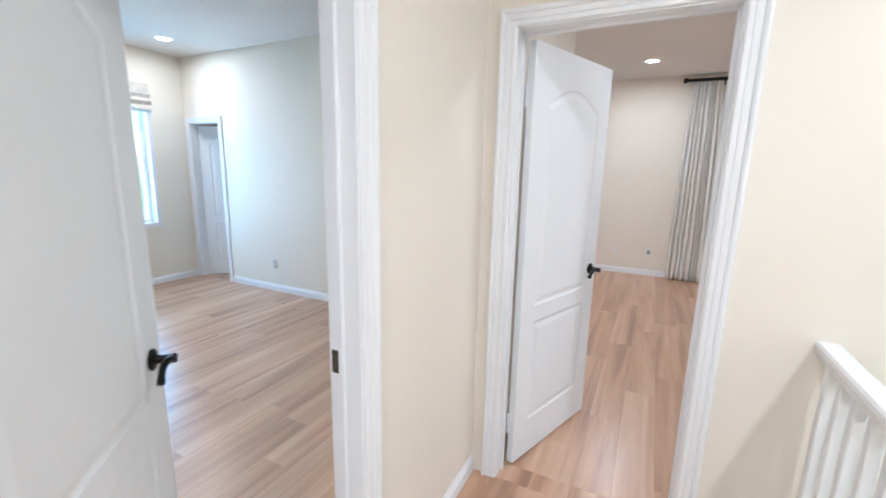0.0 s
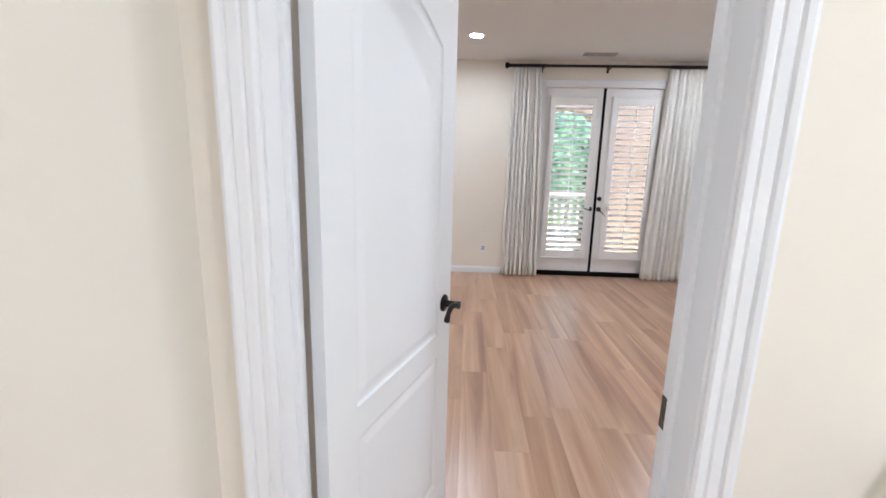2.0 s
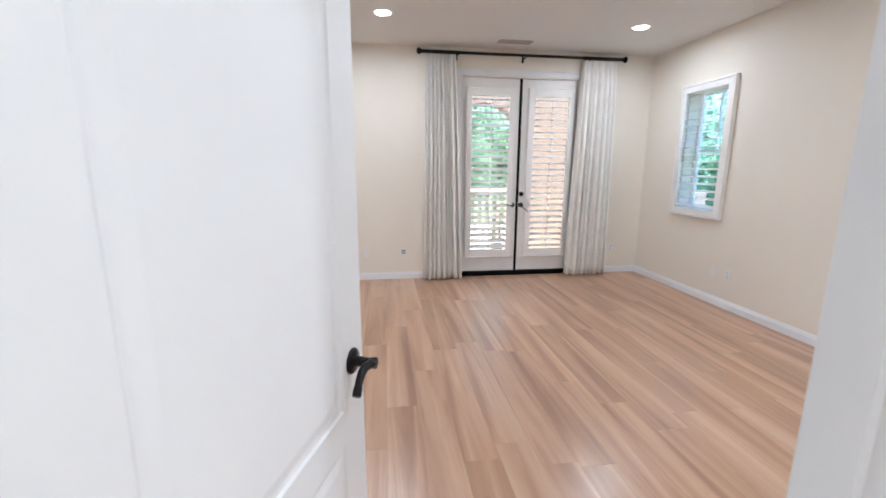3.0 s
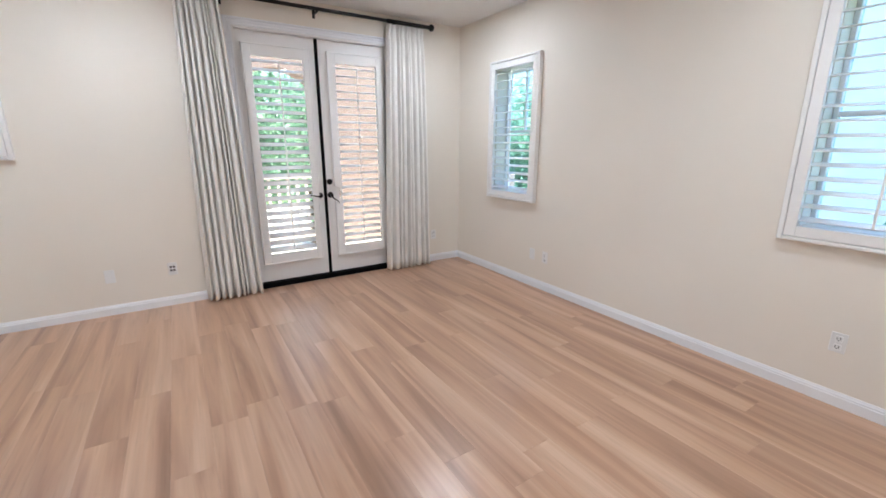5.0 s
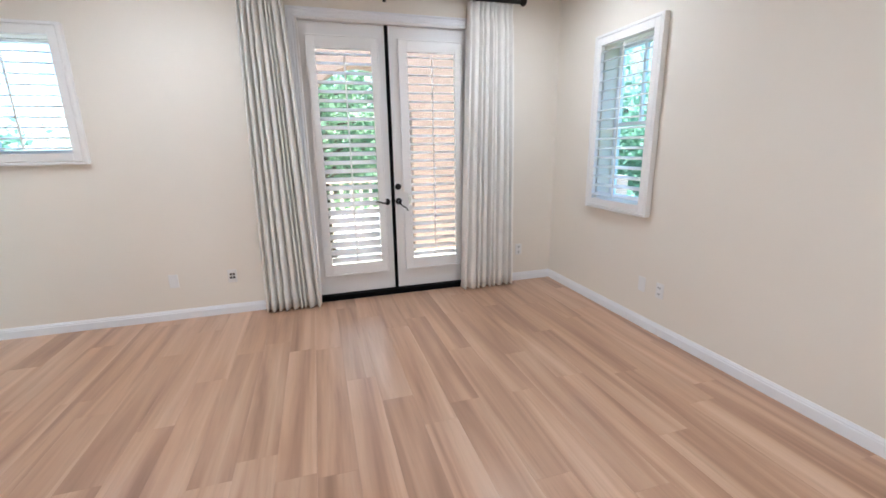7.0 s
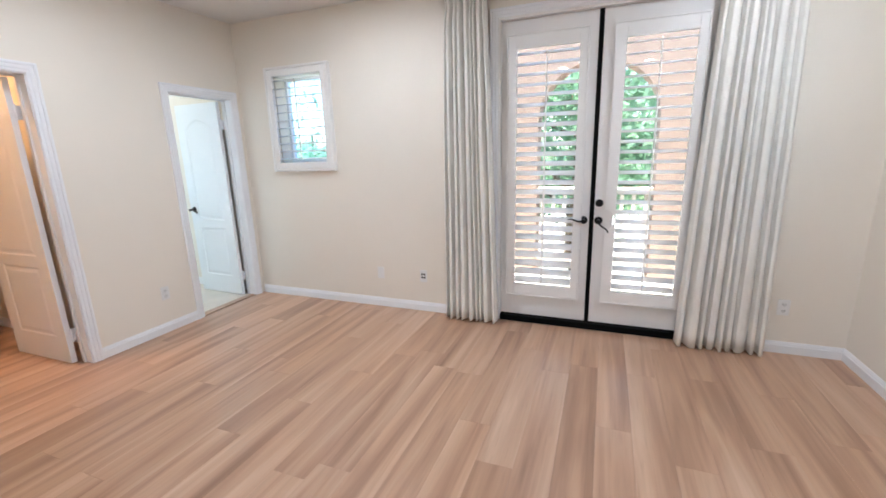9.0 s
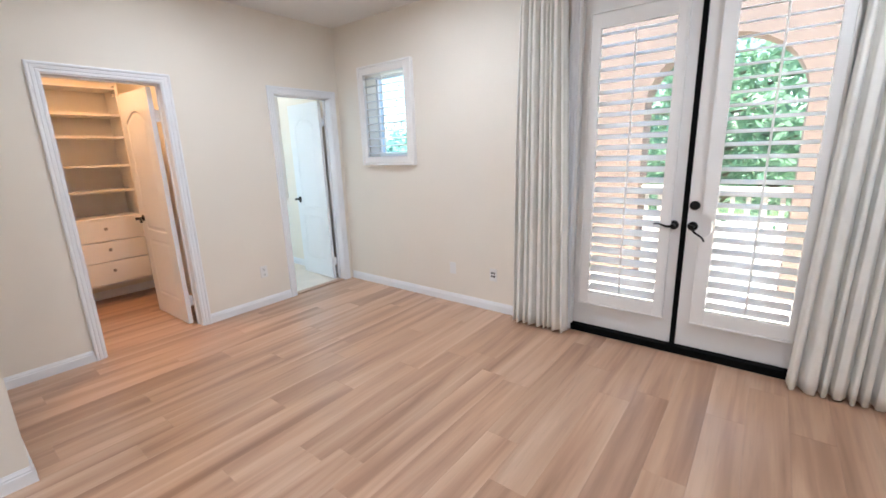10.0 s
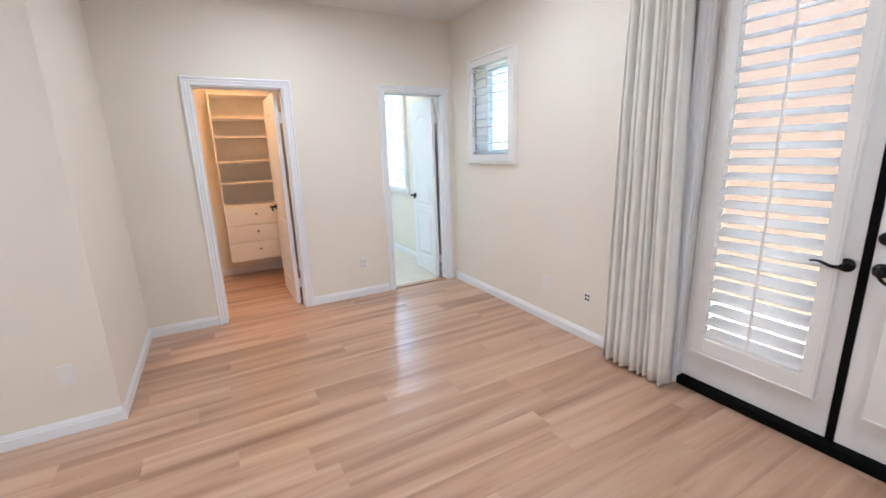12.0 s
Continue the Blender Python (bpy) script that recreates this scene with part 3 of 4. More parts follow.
def bed_window_trim():
    bm = ring(bmesh.new(), -0.56, 0.56, BW[2] - 0.05, BW[3] + 0.05, 0.05, 0.05, -0.016, 0.0, 0.003)
    ob = structure("window_trim", bm, TRIM, "white casing round the bedroom window", "trim")
    place(ob, wall_pose("x", B_W, 1, mid(BW)))
    v = thing("roman_shade", wall_pose("x", B_W, 1, mid(BW)), "grey-beige patterned fabric roman shade gathered up", "shade")
    bm = bmesh.new()
    # gathered folds across the head of the window
    prof = [(-0.02, 2.36), (-0.05, 2.35), (-0.055, 2.28), (-0.085, 2.24), (-0.06, 2.20), (-0.095, 2.16), (-0.065, 2.12), (-0.10, 2.07), (-0.05, 2.04), (-0.02, 2.06)]
    rows = [[bm.verts.new((x, y, z)) for y, z in prof] for x in (-0.54, 0.54)]
    for j in range(len(prof)):
        k = (j + 1) % len(prof)
        bm.faces.new((rows[0][j], rows[0][k], rows[1][k], rows[1][j]))
    bm.faces.new(rows[0])
    bm.faces.new(rows[1][::-1])
    part("shade_fabric", bm, VALANCE, v)


bed_window_trim()


# ---- french doors ----
def french_doors():
    x0, x1, top = FR
    seam = 1.595
    yd = N + 0.045                      # room face of the leaves
    fr = tagged(place(new("door_frame_french"), pose(0, 0, 0)), "white frame of the tall french doors", "door frame", kind="structure")
    bm = ring(bmesh.new(), x0, x1, 0.0, top, 0.022, 0.022, N - 0.002, N + 0.2)
    part("lining", bm, FRENCH, fr)
    casing("y", N, -1, x0 + 0.012, x1 - 0.012, top - 0.012)
    part("threshold", one_box(x0 + 0.022, N - 0.004, 0.0, x1 - 0.022, N + 0.16, 0.053, bevel=0.004), SEAL, fr, "black sill and weather strip")
    for left in (True, False):
        a, b = (x0 + 0.024, seam - 0.017) if left else (seam + 0.017, x1 - 0.024)
        d = tagged(place(new("french_door"), pose(0, 0, 0)), "white glazed french door, closed, with louvered shutter" if left else "white glazed french door, closed, with deadbolt and louvered shutter", "door", "french doors")
        z0, z1 = 0.058, top - 0.024
        gx0, gx1, gz0, gz1 = (0.99, 1.455, 0.345, 2.225) if left else (1.770, 2.212, 0.345, 2.225)
        bm = bmesh.new()
        wall_boxes(bm, "y", yd, yd + 0.045, a, b, z0, z1, [(gx0 - 0.02, gx1 + 0.02, gz0 - 0.02, gz1 + 0.02)])
        part("leaf", bm, FRENCH, d)
        pane = part("pane", one_box(gx0 - 0.02, yd + 0.020, gz0 - 0.02, gx1 + 0.02, yd + 0.026, gz1 + 0.02), CLEAR, d)
        pane.visible_shadow = False
        # shutter screwed to the leaf
        sh = place(new("plantation_shutter"), pose(0, 0, 0))
        tagged(sh, "tall white plantation shutter mounted on the french door", "shutter", "french door shutters")
        px0, px1, pz0, pz1 = gx0 - 0.075, gx1 + 0.065, gz0 - 0.105, gz1 + 0.105
        y0 = yd - 0.036
        bm = ring(bmesh.new(), px0, px1, pz0, pz1, 0.012, 0.012, y0 - 0.004, yd, 0.003)
        if not left:
            bm.free()
            bm = bmesh.new()
            for q in ((px0 - 0.004, y0 - 0.004, pz0, px0 - 0.0005, yd, 0.835), (px0 - 0.004, y0 - 0.004, 1.005, px0 - 0.0005, yd, pz1), (px1 - 0.012, y0 - 0.004, pz0, px1, yd, pz1),
                      (px0, y0 - 0.004, pz0, px1 - 0.012, yd, pz0 + 0.012), (px0, y0 - 0.004, pz1 - 0.012, px1 - 0.012, yd, pz1)):
                box(bm, *q, 0.001)
        part("frame", bm, SHUTTER, sh)
        bm = bmesh.new()
        if left:
            box(bm, px0 + 0.013, y0, pz0 + 0.013, gx0, yd, pz1 - 0.013, 0.002)
        else:
            # the stile is cut out in a half round behind the lever
            rim = [(px0, pz0 + 0.013), (gx0, pz0 + 0.013), (gx0, pz1 - 0.013), (px0, pz1 - 0.013)]
            rim += [(px0 + 0.068 * math.sin(math.pi * i / 20), 0.920 + 0.082 * math.cos(math.pi * i / 20)) for i in range(21)]
            f = bm.faces.new([bm.verts.new((x, y0, z)) for x, z in rim])
            ex = bmesh.ops.extrude_face_region(bm, geom=[f])
            bmesh.ops.translate(bm, vec=(0, yd - y0, 0), verts=[v for v in ex["geom"] if isinstance(v, bmesh.types.BMVert)])
        box(bm, gx1, y0, pz0 + 0.013, px1 - 0.013, yd, pz1 - 0.013, 0.002)
        box(bm, gx0, y0, pz0 + 0.013, gx1, yd, gz0, 0.002)
        box(bm, gx0, y0, gz1, gx1, yd, pz1 - 0.013, 0.002)
        part("panel_frame", bm, SHUTTER, sh)
        louvers(sh, gx0, gx1, gz0, gz1, yd - 0.004, 25 if left else 15)
        for z in (0.55, 1.30, 2.05):
            ex = px0 - 0.003 if left else px1 + 0.003
            part("hinge", one_box(ex - 0.004, y0 - 0.006, z - 0.03, ex + 0.004, y0 + 0.004, z + 0.03, bevel=0.001), SHUTTER, sh, "small white shutter hinge")
        # hardware
        hx = seam - 0.060 if left else seam + 0.052
        lever(d, (hx, yd, 0.912), -1, -1 if left else 1, -4 if left else 48, True)
        if not left:
            part("deadbolt", lathe(bmesh.new(), [(0.030, 0), (0.030, 0.006), (0.024, 0.012), (0.022, 0.020), (0.010, 0.022)], pose(hx, yd, 1.050, 90)), BLACK, d, "round dark deadbolt", True)
        for z in (0.30, 1.25, 2.2):
            ex = a - 0.004 if left else b + 0.004
            part("hinge", lathe(bmesh.new(), [(0.007, -0.05), (0.007, 0.05)], pose(ex, yd - 0.006, z), 10), TRIM, d, "white painted butt hinge")
    bm = one_box(seam - 0.0165, yd - 0.005, 0.054, seam + 0.0165, yd + 0.05, top - 0.024)
    part("astragal", bm, SEAL, fr, "black weather strip between the leaves")


french_doors()


# ---- curtains ----
def curtain(label, top, bottom, seed, folds, outer):
    """Gathered cloth: every fold bulges wider at its front and back than at its neck."""
    rnd = random.Random(seed)
    c = thing("curtain", pose(0, 0, 0), label, "curtain", "curtains at the french doors")
    per, nz = 28, 30
    nx = folds * per
    wide = [rnd.uniform(0.55, 1.5) for _ in range(folds)]
    cuts = [sum(wide[:i]) / sum(wide) for i in range(folds + 1)]
    deep = [rnd.uniform(0.62, 1.0) for _ in range(folds)]
    sway = [rnd.uniform(-0.16, 0.16) for _ in range(folds)]
    bend = [rnd.uniform(0, 6.28) for _ in range(folds)]
    y0, zt, zb = N - 0.108, 2.635, 0.014
    bm = bmesh.new()
    grid = []
    for j in range(nz + 1):
        f = j / nz
        z = zt + (zb - zt) * f
        a, b = top[0] + (bottom[0] - top[0]) * f ** 0.8, top[1] + (bottom[1] - top[1]) * f ** 0.8
        pinch = 1 - 0.40 * math.exp(-((f - 0.035) / 0.022) ** 2)
        full = 0.80 + 0.20 * min(1.0, f * 2.5)
        row = []
        for i in range(nx + 1):
            q, k = min(i // per, folds - 1), (i - per * min(i // per, folds - 1)) / per
            near = min(q + 1, folds - 1) if k > 0.5 else max(q - 1, 0)
            mixed = abs(k - 0.5)
            d = deep[q] * (1 - mixed) + deep[near] * mixed
            th = 2 * math.pi * k
            u = cuts[q] + (cuts[q + 1] - cuts[q]) * (k + 0.060 * math.sin(2 * th) * full)
            hill = math.sin(math.pi * k) ** 2
            slip = (sway[q] * f + 0.05 * math.sin(5 * f + bend[q])) * hill * (cuts[q + 1] - cuts[q])
            bulge = 0.100 * d * pinch * full * math.sin(math.pi * min(1.0, k)) ** 0.48
            y = y0 + 0.050 - bulge + 0.006 * math.sin(4 * f + bend[q]) * hill
            edge = min(1.0, abs(i / nx - outer) * folds / 0.5)
            y = y * edge + (N - 0.032) * (1 - edge)
            row.append(bm.verts.new((a + (b - a) * (u + slip), min(y, N - 0.030), z + (0.006 * math.sin(th + seed) if j == nz else 0))))
        grid.append(row)
    for r0, r1 in zip(grid, grid[1:]):
        for i in range(nx):
            bm.faces.new((r0[i], r0[i + 1], r1[i + 1], r1[i]))
    ob = part("fabric", bm, LINEN, c, smooth=True)
    sol = ob.modifiers.new("cloth", "SOLIDIFY")
    sol.thickness = 0.002
    for i in range(folds):
        x = top[0] + (top[1] - top[0]) * (cuts[i] + cuts[i + 1]) / 2
        part("hook", tube(bmesh.new(), [(x, y0 + 0.012, zt - 0.03), (x, y0 + 0.014, zt + 0.004), (x, y0 + 0.004, zt + 0.012)], 0.0018, 6), ROD, c, "small black curtain hook")


curtain("cream linen curtain drawn back in deep folds", (0.435, 0.768), (0.380, 0.868), 3, 9, 0)
curtain("cream linen curtain gathered in loose folds near the corner", (2.315, 2.755), (2.235, 2.815), 8, 9, 1)


def curtain_rod():
    r = thing("curtain_rod", pose(0, 0, 0), "black iron curtain rod with round end caps", "curtain rod")
    y, z = N - 0.105, 2.662
    part("rod", tube(bmesh.new(), [(0.80, y, z), (2.40, y, z)], 0.0160, 16), ROD, r, smooth=True)
    for a, b in ((0.37, 0.82), (2.30, 2.80)):
        part("sleeve", tube(bmesh.new(), [(a, y, z), (b, y, z)], 0.0195, 16), ROD, r, smooth=True)
    for x, s in ((0.365, -1), (2.805, 1)):
        part("finial", lathe(bmesh.new(), [(0.017, -0.008), (0.020, 0), (0.024, 0.004), (0.034, 0.016), (0.036, 0.028), (0.031, 0.042), (0.018, 0.052), (0.006, 0.055)], pose(x, y, z, 0, 90 * s)), ROD, r, smooth=True)
    for x in (0.78, 1.585, 2.38):
        bm = box(bmesh.new(), x - 0.008, y - 0.004, z - 0.030, x + 0.008, N, z - 0.018, 0.002)
        box(bm, x - 0.014, N - 0.006, z - 0.06, x + 0.014, N, z + 0.03, 0.002)
        box(bm, x - 0.008, y - 0.022, z - 0.032, x + 0.008, y - 0.0155, z + 0.004, 0.002)
        part("bracket", bm, ROD, r)


curtain_rod()


# ---- ceiling fittings ----
# Also builds the unseen fill lamps, as the same recessed fitting.
def ceiling_and_fill_light(x, y, watts, colour=LAMP_COLOUR, label="white recessed ceiling downlight, unseen fill ones included, switched on"):
    c = thing("ceiling_and_fill_light", pose(x, y, H), label, "ceiling light", "recessed ceiling lights")
    bm = bmesh.new()
    n = 32
    prof = [(0.066, -0.001), (0.070, -0.007), (0.088, -0.006), (0.092, 0.0)]
    rings = [[bm.verts.new((r * math.cos(2 * math.pi * i / n), r * math.sin(2 * math.pi * i / n), z)) for i in range(n)] for r, z in prof]
    for a, b in zip(rings, rings[1:]):
        for i in range(n):
            bm.faces.new((a[i], a[(i + 1) % n], b[(i + 1) % n], b[i]))
    part("trim_ring", bm, TRIM, c, "white trim ring")
    part("lens", lathe(bmesh.new(), [(0.068, -0.001), (0.066, -0.003)], Matrix(), 32), LENS, c, "glowing frosted lens")
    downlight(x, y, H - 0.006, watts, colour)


# Only the first two lights are known; the other three are unseen added fill.
for x, y, watts in ((-0.06, 5.53, ROOM_W), (2.46, 5.54, ROOM_W), (2.20, 2.70, REAR_FILL_W * 0.85), (0.95, 2.65, REAR_FILL_W * 0.8), (-0.90, 4.70, REAR_FILL_W * 0.48)):
    ceiling_and_fill_light(x, y, watts, (0.85, 0.97, 1.15))
ceiling_and_fill_light(-4.60, 2.72, BED_W)
# Unseen fill lamp, added near the middle of the second bedroom.
ceiling_and_fill_light(-2.6, 0.8, BED_W * 3.3)
# Two unseen hall lamps, added; the first stands in for light from the stairwell.
ceiling_and_fill_light(1.25, 0.50, HALL_FILL_W * 1.05)
ceiling_and_fill_light(0.1, -1.3, HALL_FILL_W * 1.4)
ceiling_and_fill_light(-2.25, 4.42, CLOSET_W, (1.0, 0.52, 0.22), "warm recessed closet downlight, switched on")
# Unseen bathroom lamp, added to fill the room with light.
ceiling_and_fill_light(-3.0, 5.85, BATH_FILL_W, (1.0, 0.97, 0.90))


def ceiling_vent():
    v = thing("ceiling_vent", pose(1.385, 6.20, H), "slim grey ceiling air vent", "vent")
    part("backing", one_box(-0.17, -0.045, -0.003, 0.17, 0.045, 0.0), SLOT, v)
    part("frame", ring_flat(0.19, 0.062, 0.020), VENT_GREY, v)
    for i in range(4):
        y = -0.032 + 0.0213 * i
        bm = box(bmesh.new(), -0.168, y - 0.007, -0.008, 0.168, y + 0.003, -0.004)
        part("slat", bm, VENT_GREY, v)


def ring_flat(a, b, w):
    bm = bmesh.new()
    box(bm, -a, -b, -0.009, a, -b + w, 0.0, 0.002)
    box(bm, -a, b - w, -0.009, a, b, 0.0, 0.002)
    box(bm, -a, -b + w, -0.009, -a + w, b - w, 0.0, 0.002)
    box(bm, a - w, -b + w, -0.009, a, b - w, 0.0, 0.002)
    return bm


ceiling_vent()


# ---- outlets ----
def outlet(m, label, style):
    o = thing("wall_outlet", m, label, "outlet", "wall outlets")
    part("plate", one_box(-0.036, -0.006, -0.058, 0.036, 0.0, 0.058, bevel=0.0025), PLASTIC, o)
    if style == "duplex":
        for z in (-0.024, 0.024):
            r = part("receptacle", one_box(-0.017, -0.009, z - 0.017, 0.017, -0.006, z + 0.017, bevel=0.003), PLASTIC, o)
            bm = box(bmesh.new(), -0.009, -0.0095, z - 0.006, -0.0055, -0.0085, z + 0.008)
            box(bm, 0.0055, -0.0095, z - 0.006, 0.009, -0.0085, z + 0.008)
            box(bm, -0.003, -0.0095, z - 0.013, 0.003, -0.0085, z - 0.008)
            part("slots", bm, SLOT, r, "dark plug slots")
    elif style == "jacks":
        for x in (-0.012, 0.012):
            for z in (-0.013, 0.017):
                part("jack", one_box(x - 0.009, -0.0085, z - 0.009, x + 0.009, -0.006, z + 0.009, bevel=0.001), SLOT, o, "dark data jack")
    else:
        part("screw", lathe(bmesh.new(), [(0.004, 0), (0.003, 0.0015)], pose(0, -0.006, 0, 90), 10), PLASTIC, o)


def put_outlet(axis, plane, side, along, z, label, style):
    outlet(wall_pose(axis, plane, side, along) @ pose(0, 0, z), label, style)


put_outlet("y", N, -1, -0.315, 0.342, "blank white cover plate on the cream wall", "blank")
put_outlet("y", N, -1, 0.138, 0.342, "white plate with four dark data jacks", "jacks")
put_outlet("y", N, -1, 2.90, 0.342, "white duplex outlet behind the curtain edge", "duplex")
put_outlet("x", E, -1, 5.16, 0.342, "blank white cover plate under the side window", "blank")
put_outlet("x", E, -1, 4.98, 0.342, "white duplex outlet under the side window", "duplex")
put_outlet("x", E, -1, 2.76, 0.37, "white duplex outlet below the shuttered window", "duplex")
put_outlet("x", W, 1, 5.42, 0.345, "white duplex outlet between the two doorways", "duplex")
put_outlet("x", ST, 1, 3.31, 0.345, "blank white cover plate beside the alcove corner", "blank")
put_outlet("x", ST, 1, 2.96, 0.345, "blank white cover plate beside the entry door", "blank")
put_outlet("y", B_N, -1, -3.80, 0.33, "white duplex outlet in the second bedroom", "duplex")


# ---- walk-in closet ----
def closet_unit():
    c = thing("closet_shelf_unit", pose(-3.55, 0, 0), "white built-in shelf tower with three drawers", "shelf unit")
    y0, y1, d, top, bot = 4.225, 4.895, 0.35, 2.18, 0.235
    for y in (y0, y1 - 0.019):
        part("side_panel", one_box(0.002, y, bot, d, y + 0.019, top, bevel=0.001), CLOSET_WHITE, c)
    part("back_panel", one_box(0.002, y0 + 0.019, bot, 0.010, y1 - 0.019, top), CLOSET_WHITE, c)
    for z in (2.16, 1.907, 1.695, 1.419, 1.172, 0.905, bot):
        part("shelf", one_box(0.010, y0 + 0.019, z - 0.019, d - 0.004, y1 - 0.019, z, bevel=0.001), CLOSET_WHITE, c)
    for a, b in ((0.672, 0.884), (0.468, 0.666), (0.240, 0.462)):
        dr = part("drawer", one_box(d - 0.002, y0 + 0.002, a, d + 0.018, y1 - 0.002, b, bevel=0.003), CLOSET_WHITE, c, "white drawer front")
        part("knob", lathe(bmesh.new(), [(0.006, 0), (0.006, 0.010), (0.014, 0.016), (0.016, 0.022), (0.010, 0.028)], pose(d + 0.018, (y0 + y1) / 2, (a + b) / 2 + 0.02, 0, 90)), NICKEL, dr, "satin nickel knob", True)
    part("hang_rail_socket", lathe(bmesh.new(), [(0.018, 0), (0.018, 0.012), (0.010, 0.014)], pose(d - 0.08, y1 - 0.019, 2.10, 90), 14), NICKEL, c, "small metal rail socket")


closet_unit()


# ---- stair guard rail ----
def stair_rail():
    r = thing("stair_railing", pose(0.682, 0, 0), "white painted stair guard railing with square balusters", "railing")
    y0, y1 = -2.5, S0
    bm = bmesh.new()
    prof = [(-0.022, 0.888), (-0.026, 0.905), (-0.034, 0.918), (-0.034, 0.934), (-0.028, 0.943), (0.028, 0.943), (0.034, 0.934), (0.034, 0.918), (0.026, 0.905), (0.022, 0.888)]
    rows = [[bm.verts.new((x, y, z)) for x, z in prof] for y in (y0, y1)]
    for j in range(len(prof)):
        k = (j + 1) % len(prof)
        bm.faces.new((rows[0][j], rows[0][k], rows[1][k], rows[1][j]))
    bm.faces.new(rows[0])
    bm.faces.new(rows[1][::-1])
    part("handrail", bm, TRIM, r)
    part("shoe_rail", one_box(-0.035, y0, 0.0, 0.035, y1, 0.05, bevel=0.004), TRIM, r)
    first = None
    for i in range(40):
        m = pose(0, y1 - 0.075 - 0.103 * i, 0)
        if first is None:
            first = place(part("baluster", one_box(-0.016, -0.016, 0.05, 0.016, 0.016, 0.889, bevel=0.003), TRIM, r), m)
        else:
            share(first, m)


stair_rail()


# ---- balcony ----
def arch_wall():
    y0, y1, ax0, ax1, spring, crown, x0, x1, top = 8.30, 8.62, 0.90, 2.20, 1.80, 2.42, -0.62, 4.4, 3.1
    bm = bmesh.new()
    k = 24
    cx, hw = (ax0 + ax1) / 2, (ax1 - ax0) / 2
    arc = [(cx - hw * math.cos(math.pi * i / k), spring + (crown - spring) * math.sin(math.pi * i / k)) for i in range(k + 1)]
    for y, flip in ((y0, 0), (y1, 1)):
        v = lambda x, z: bm.verts.new((x, y, z))
        bm.faces.new([v(x0, -3.2), v(ax0, -3.2), v(ax0, spring), v(ax0, top), v(x0, top)])
        bm.faces.new([v(ax1, -3.2), v(x1, -3.2), v(x1, top), v(ax1, top), v(ax1, spring)])
        bm.faces.new([v(ax0, -3.2), v(ax1, -3.2), v(ax1, -0.15), v(ax0, -0.15)])
        for (xa, za), (xb, zb) in zip(arc, arc[1:]):
            bm.faces.new([v(xa, za), v(xb, zb), v(xb, top), v(xa, top)])
    rim = [(ax0, -0.15), *arc, (ax1, -0.15)]
    for (xa, za), (xb, zb) in zip(rim, rim[1:] + rim[:1]):
        bm.faces.new([bm.verts.new((xa, y0, za)), bm.verts.new((xa, y1, za)), bm.verts.new((xb, y1, zb)), bm.verts.new((xb, y0, zb))])
    edge = [(x0, -3.2), (x1, -3.2), (x1, top), (x0, top)]
    for (xa, za), (xb, zb) in zip(edge, edge[1:] + edge[:1]):
        bm.faces.new([bm.verts.new((xa, y0, za)), bm.verts.new((xa, y1, za)), bm.verts.new((xb, y1, zb)), bm.verts.new((xb, y0, zb))])
    bmesh.ops.remove_doubles(bm, verts=bm.verts, dist=0.0005)
    structure("wall_balcony_arch", bm, STUCCO, "peach stucco balcony wall with an arched opening", "wall")
    structure("wall_balcony_west", one_box(-0.62, N + 0.2, -3.2, -0.42, y0, 1.05), STUCCO, "low peach stucco balcony side wall", "wall")
    structure("wall_balcony_east", one_box(4.2, N + 0.2, -3.2, 4.4, y0, 1.05), STUCCO, "low peach stucco balcony side wall", "wall")
    structure("floor_balcony", one_box(-0.42, N + 0.2, -0.15, 4.2, 8.30, -0.03), DECK, "pale tiled balcony floor", "floor")


arch_wall()


def balcony_rail():
    r = thing("balcony_railing", pose(0, 8.46, 0), "cream painted balcony railing with square balusters", "railing")
    part("handrail", one_box(0.90, -0.045, 0.955, 2.20, 0.045, 1.01, bevel=0.006), RAIL_PAINT, r)
    part("bottom_rail", one_box(0.90, -0.025, 0.07, 2.20, 0.025, 0.12, bevel=0.004), RAIL_PAINT, r)
    first = None
    for i in range(10):
        m = pose(0.96 + 0.131 * i, 0, 0)
        if first is None:
            first = place(part("baluster", one_box(-0.020, -0.020, 0.12, 0.020, 0.020, 0.956, bevel=0.003), RAIL_PAINT, r), m)
        else:
            share(first, m)


balcony_rail()


# ---- garden and neighbours ----
GROUND = -3.25


def ground():
    bm = bmesh.new()
    vs = [bm.verts.new(p) for p in ((-1500, -1500, GROUND), (1500, -1500, GROUND), (1500, 1500, GROUND), (-1500, 1500, GROUND))]
    bm.faces.new(vs)
    structure("ground", bm, GRASS, "green lawn far below the balcony", "ground")


ground()
# The strip beside the house is added, to bounce light up to the windows.
structure("pavement", one_box(-14, N + 0.3, GROUND - 0.1, 16, 36.0, GROUND + 0.04), CONCRETE, "pale concrete patio below the balcony, extended for bounced light", "pavement")


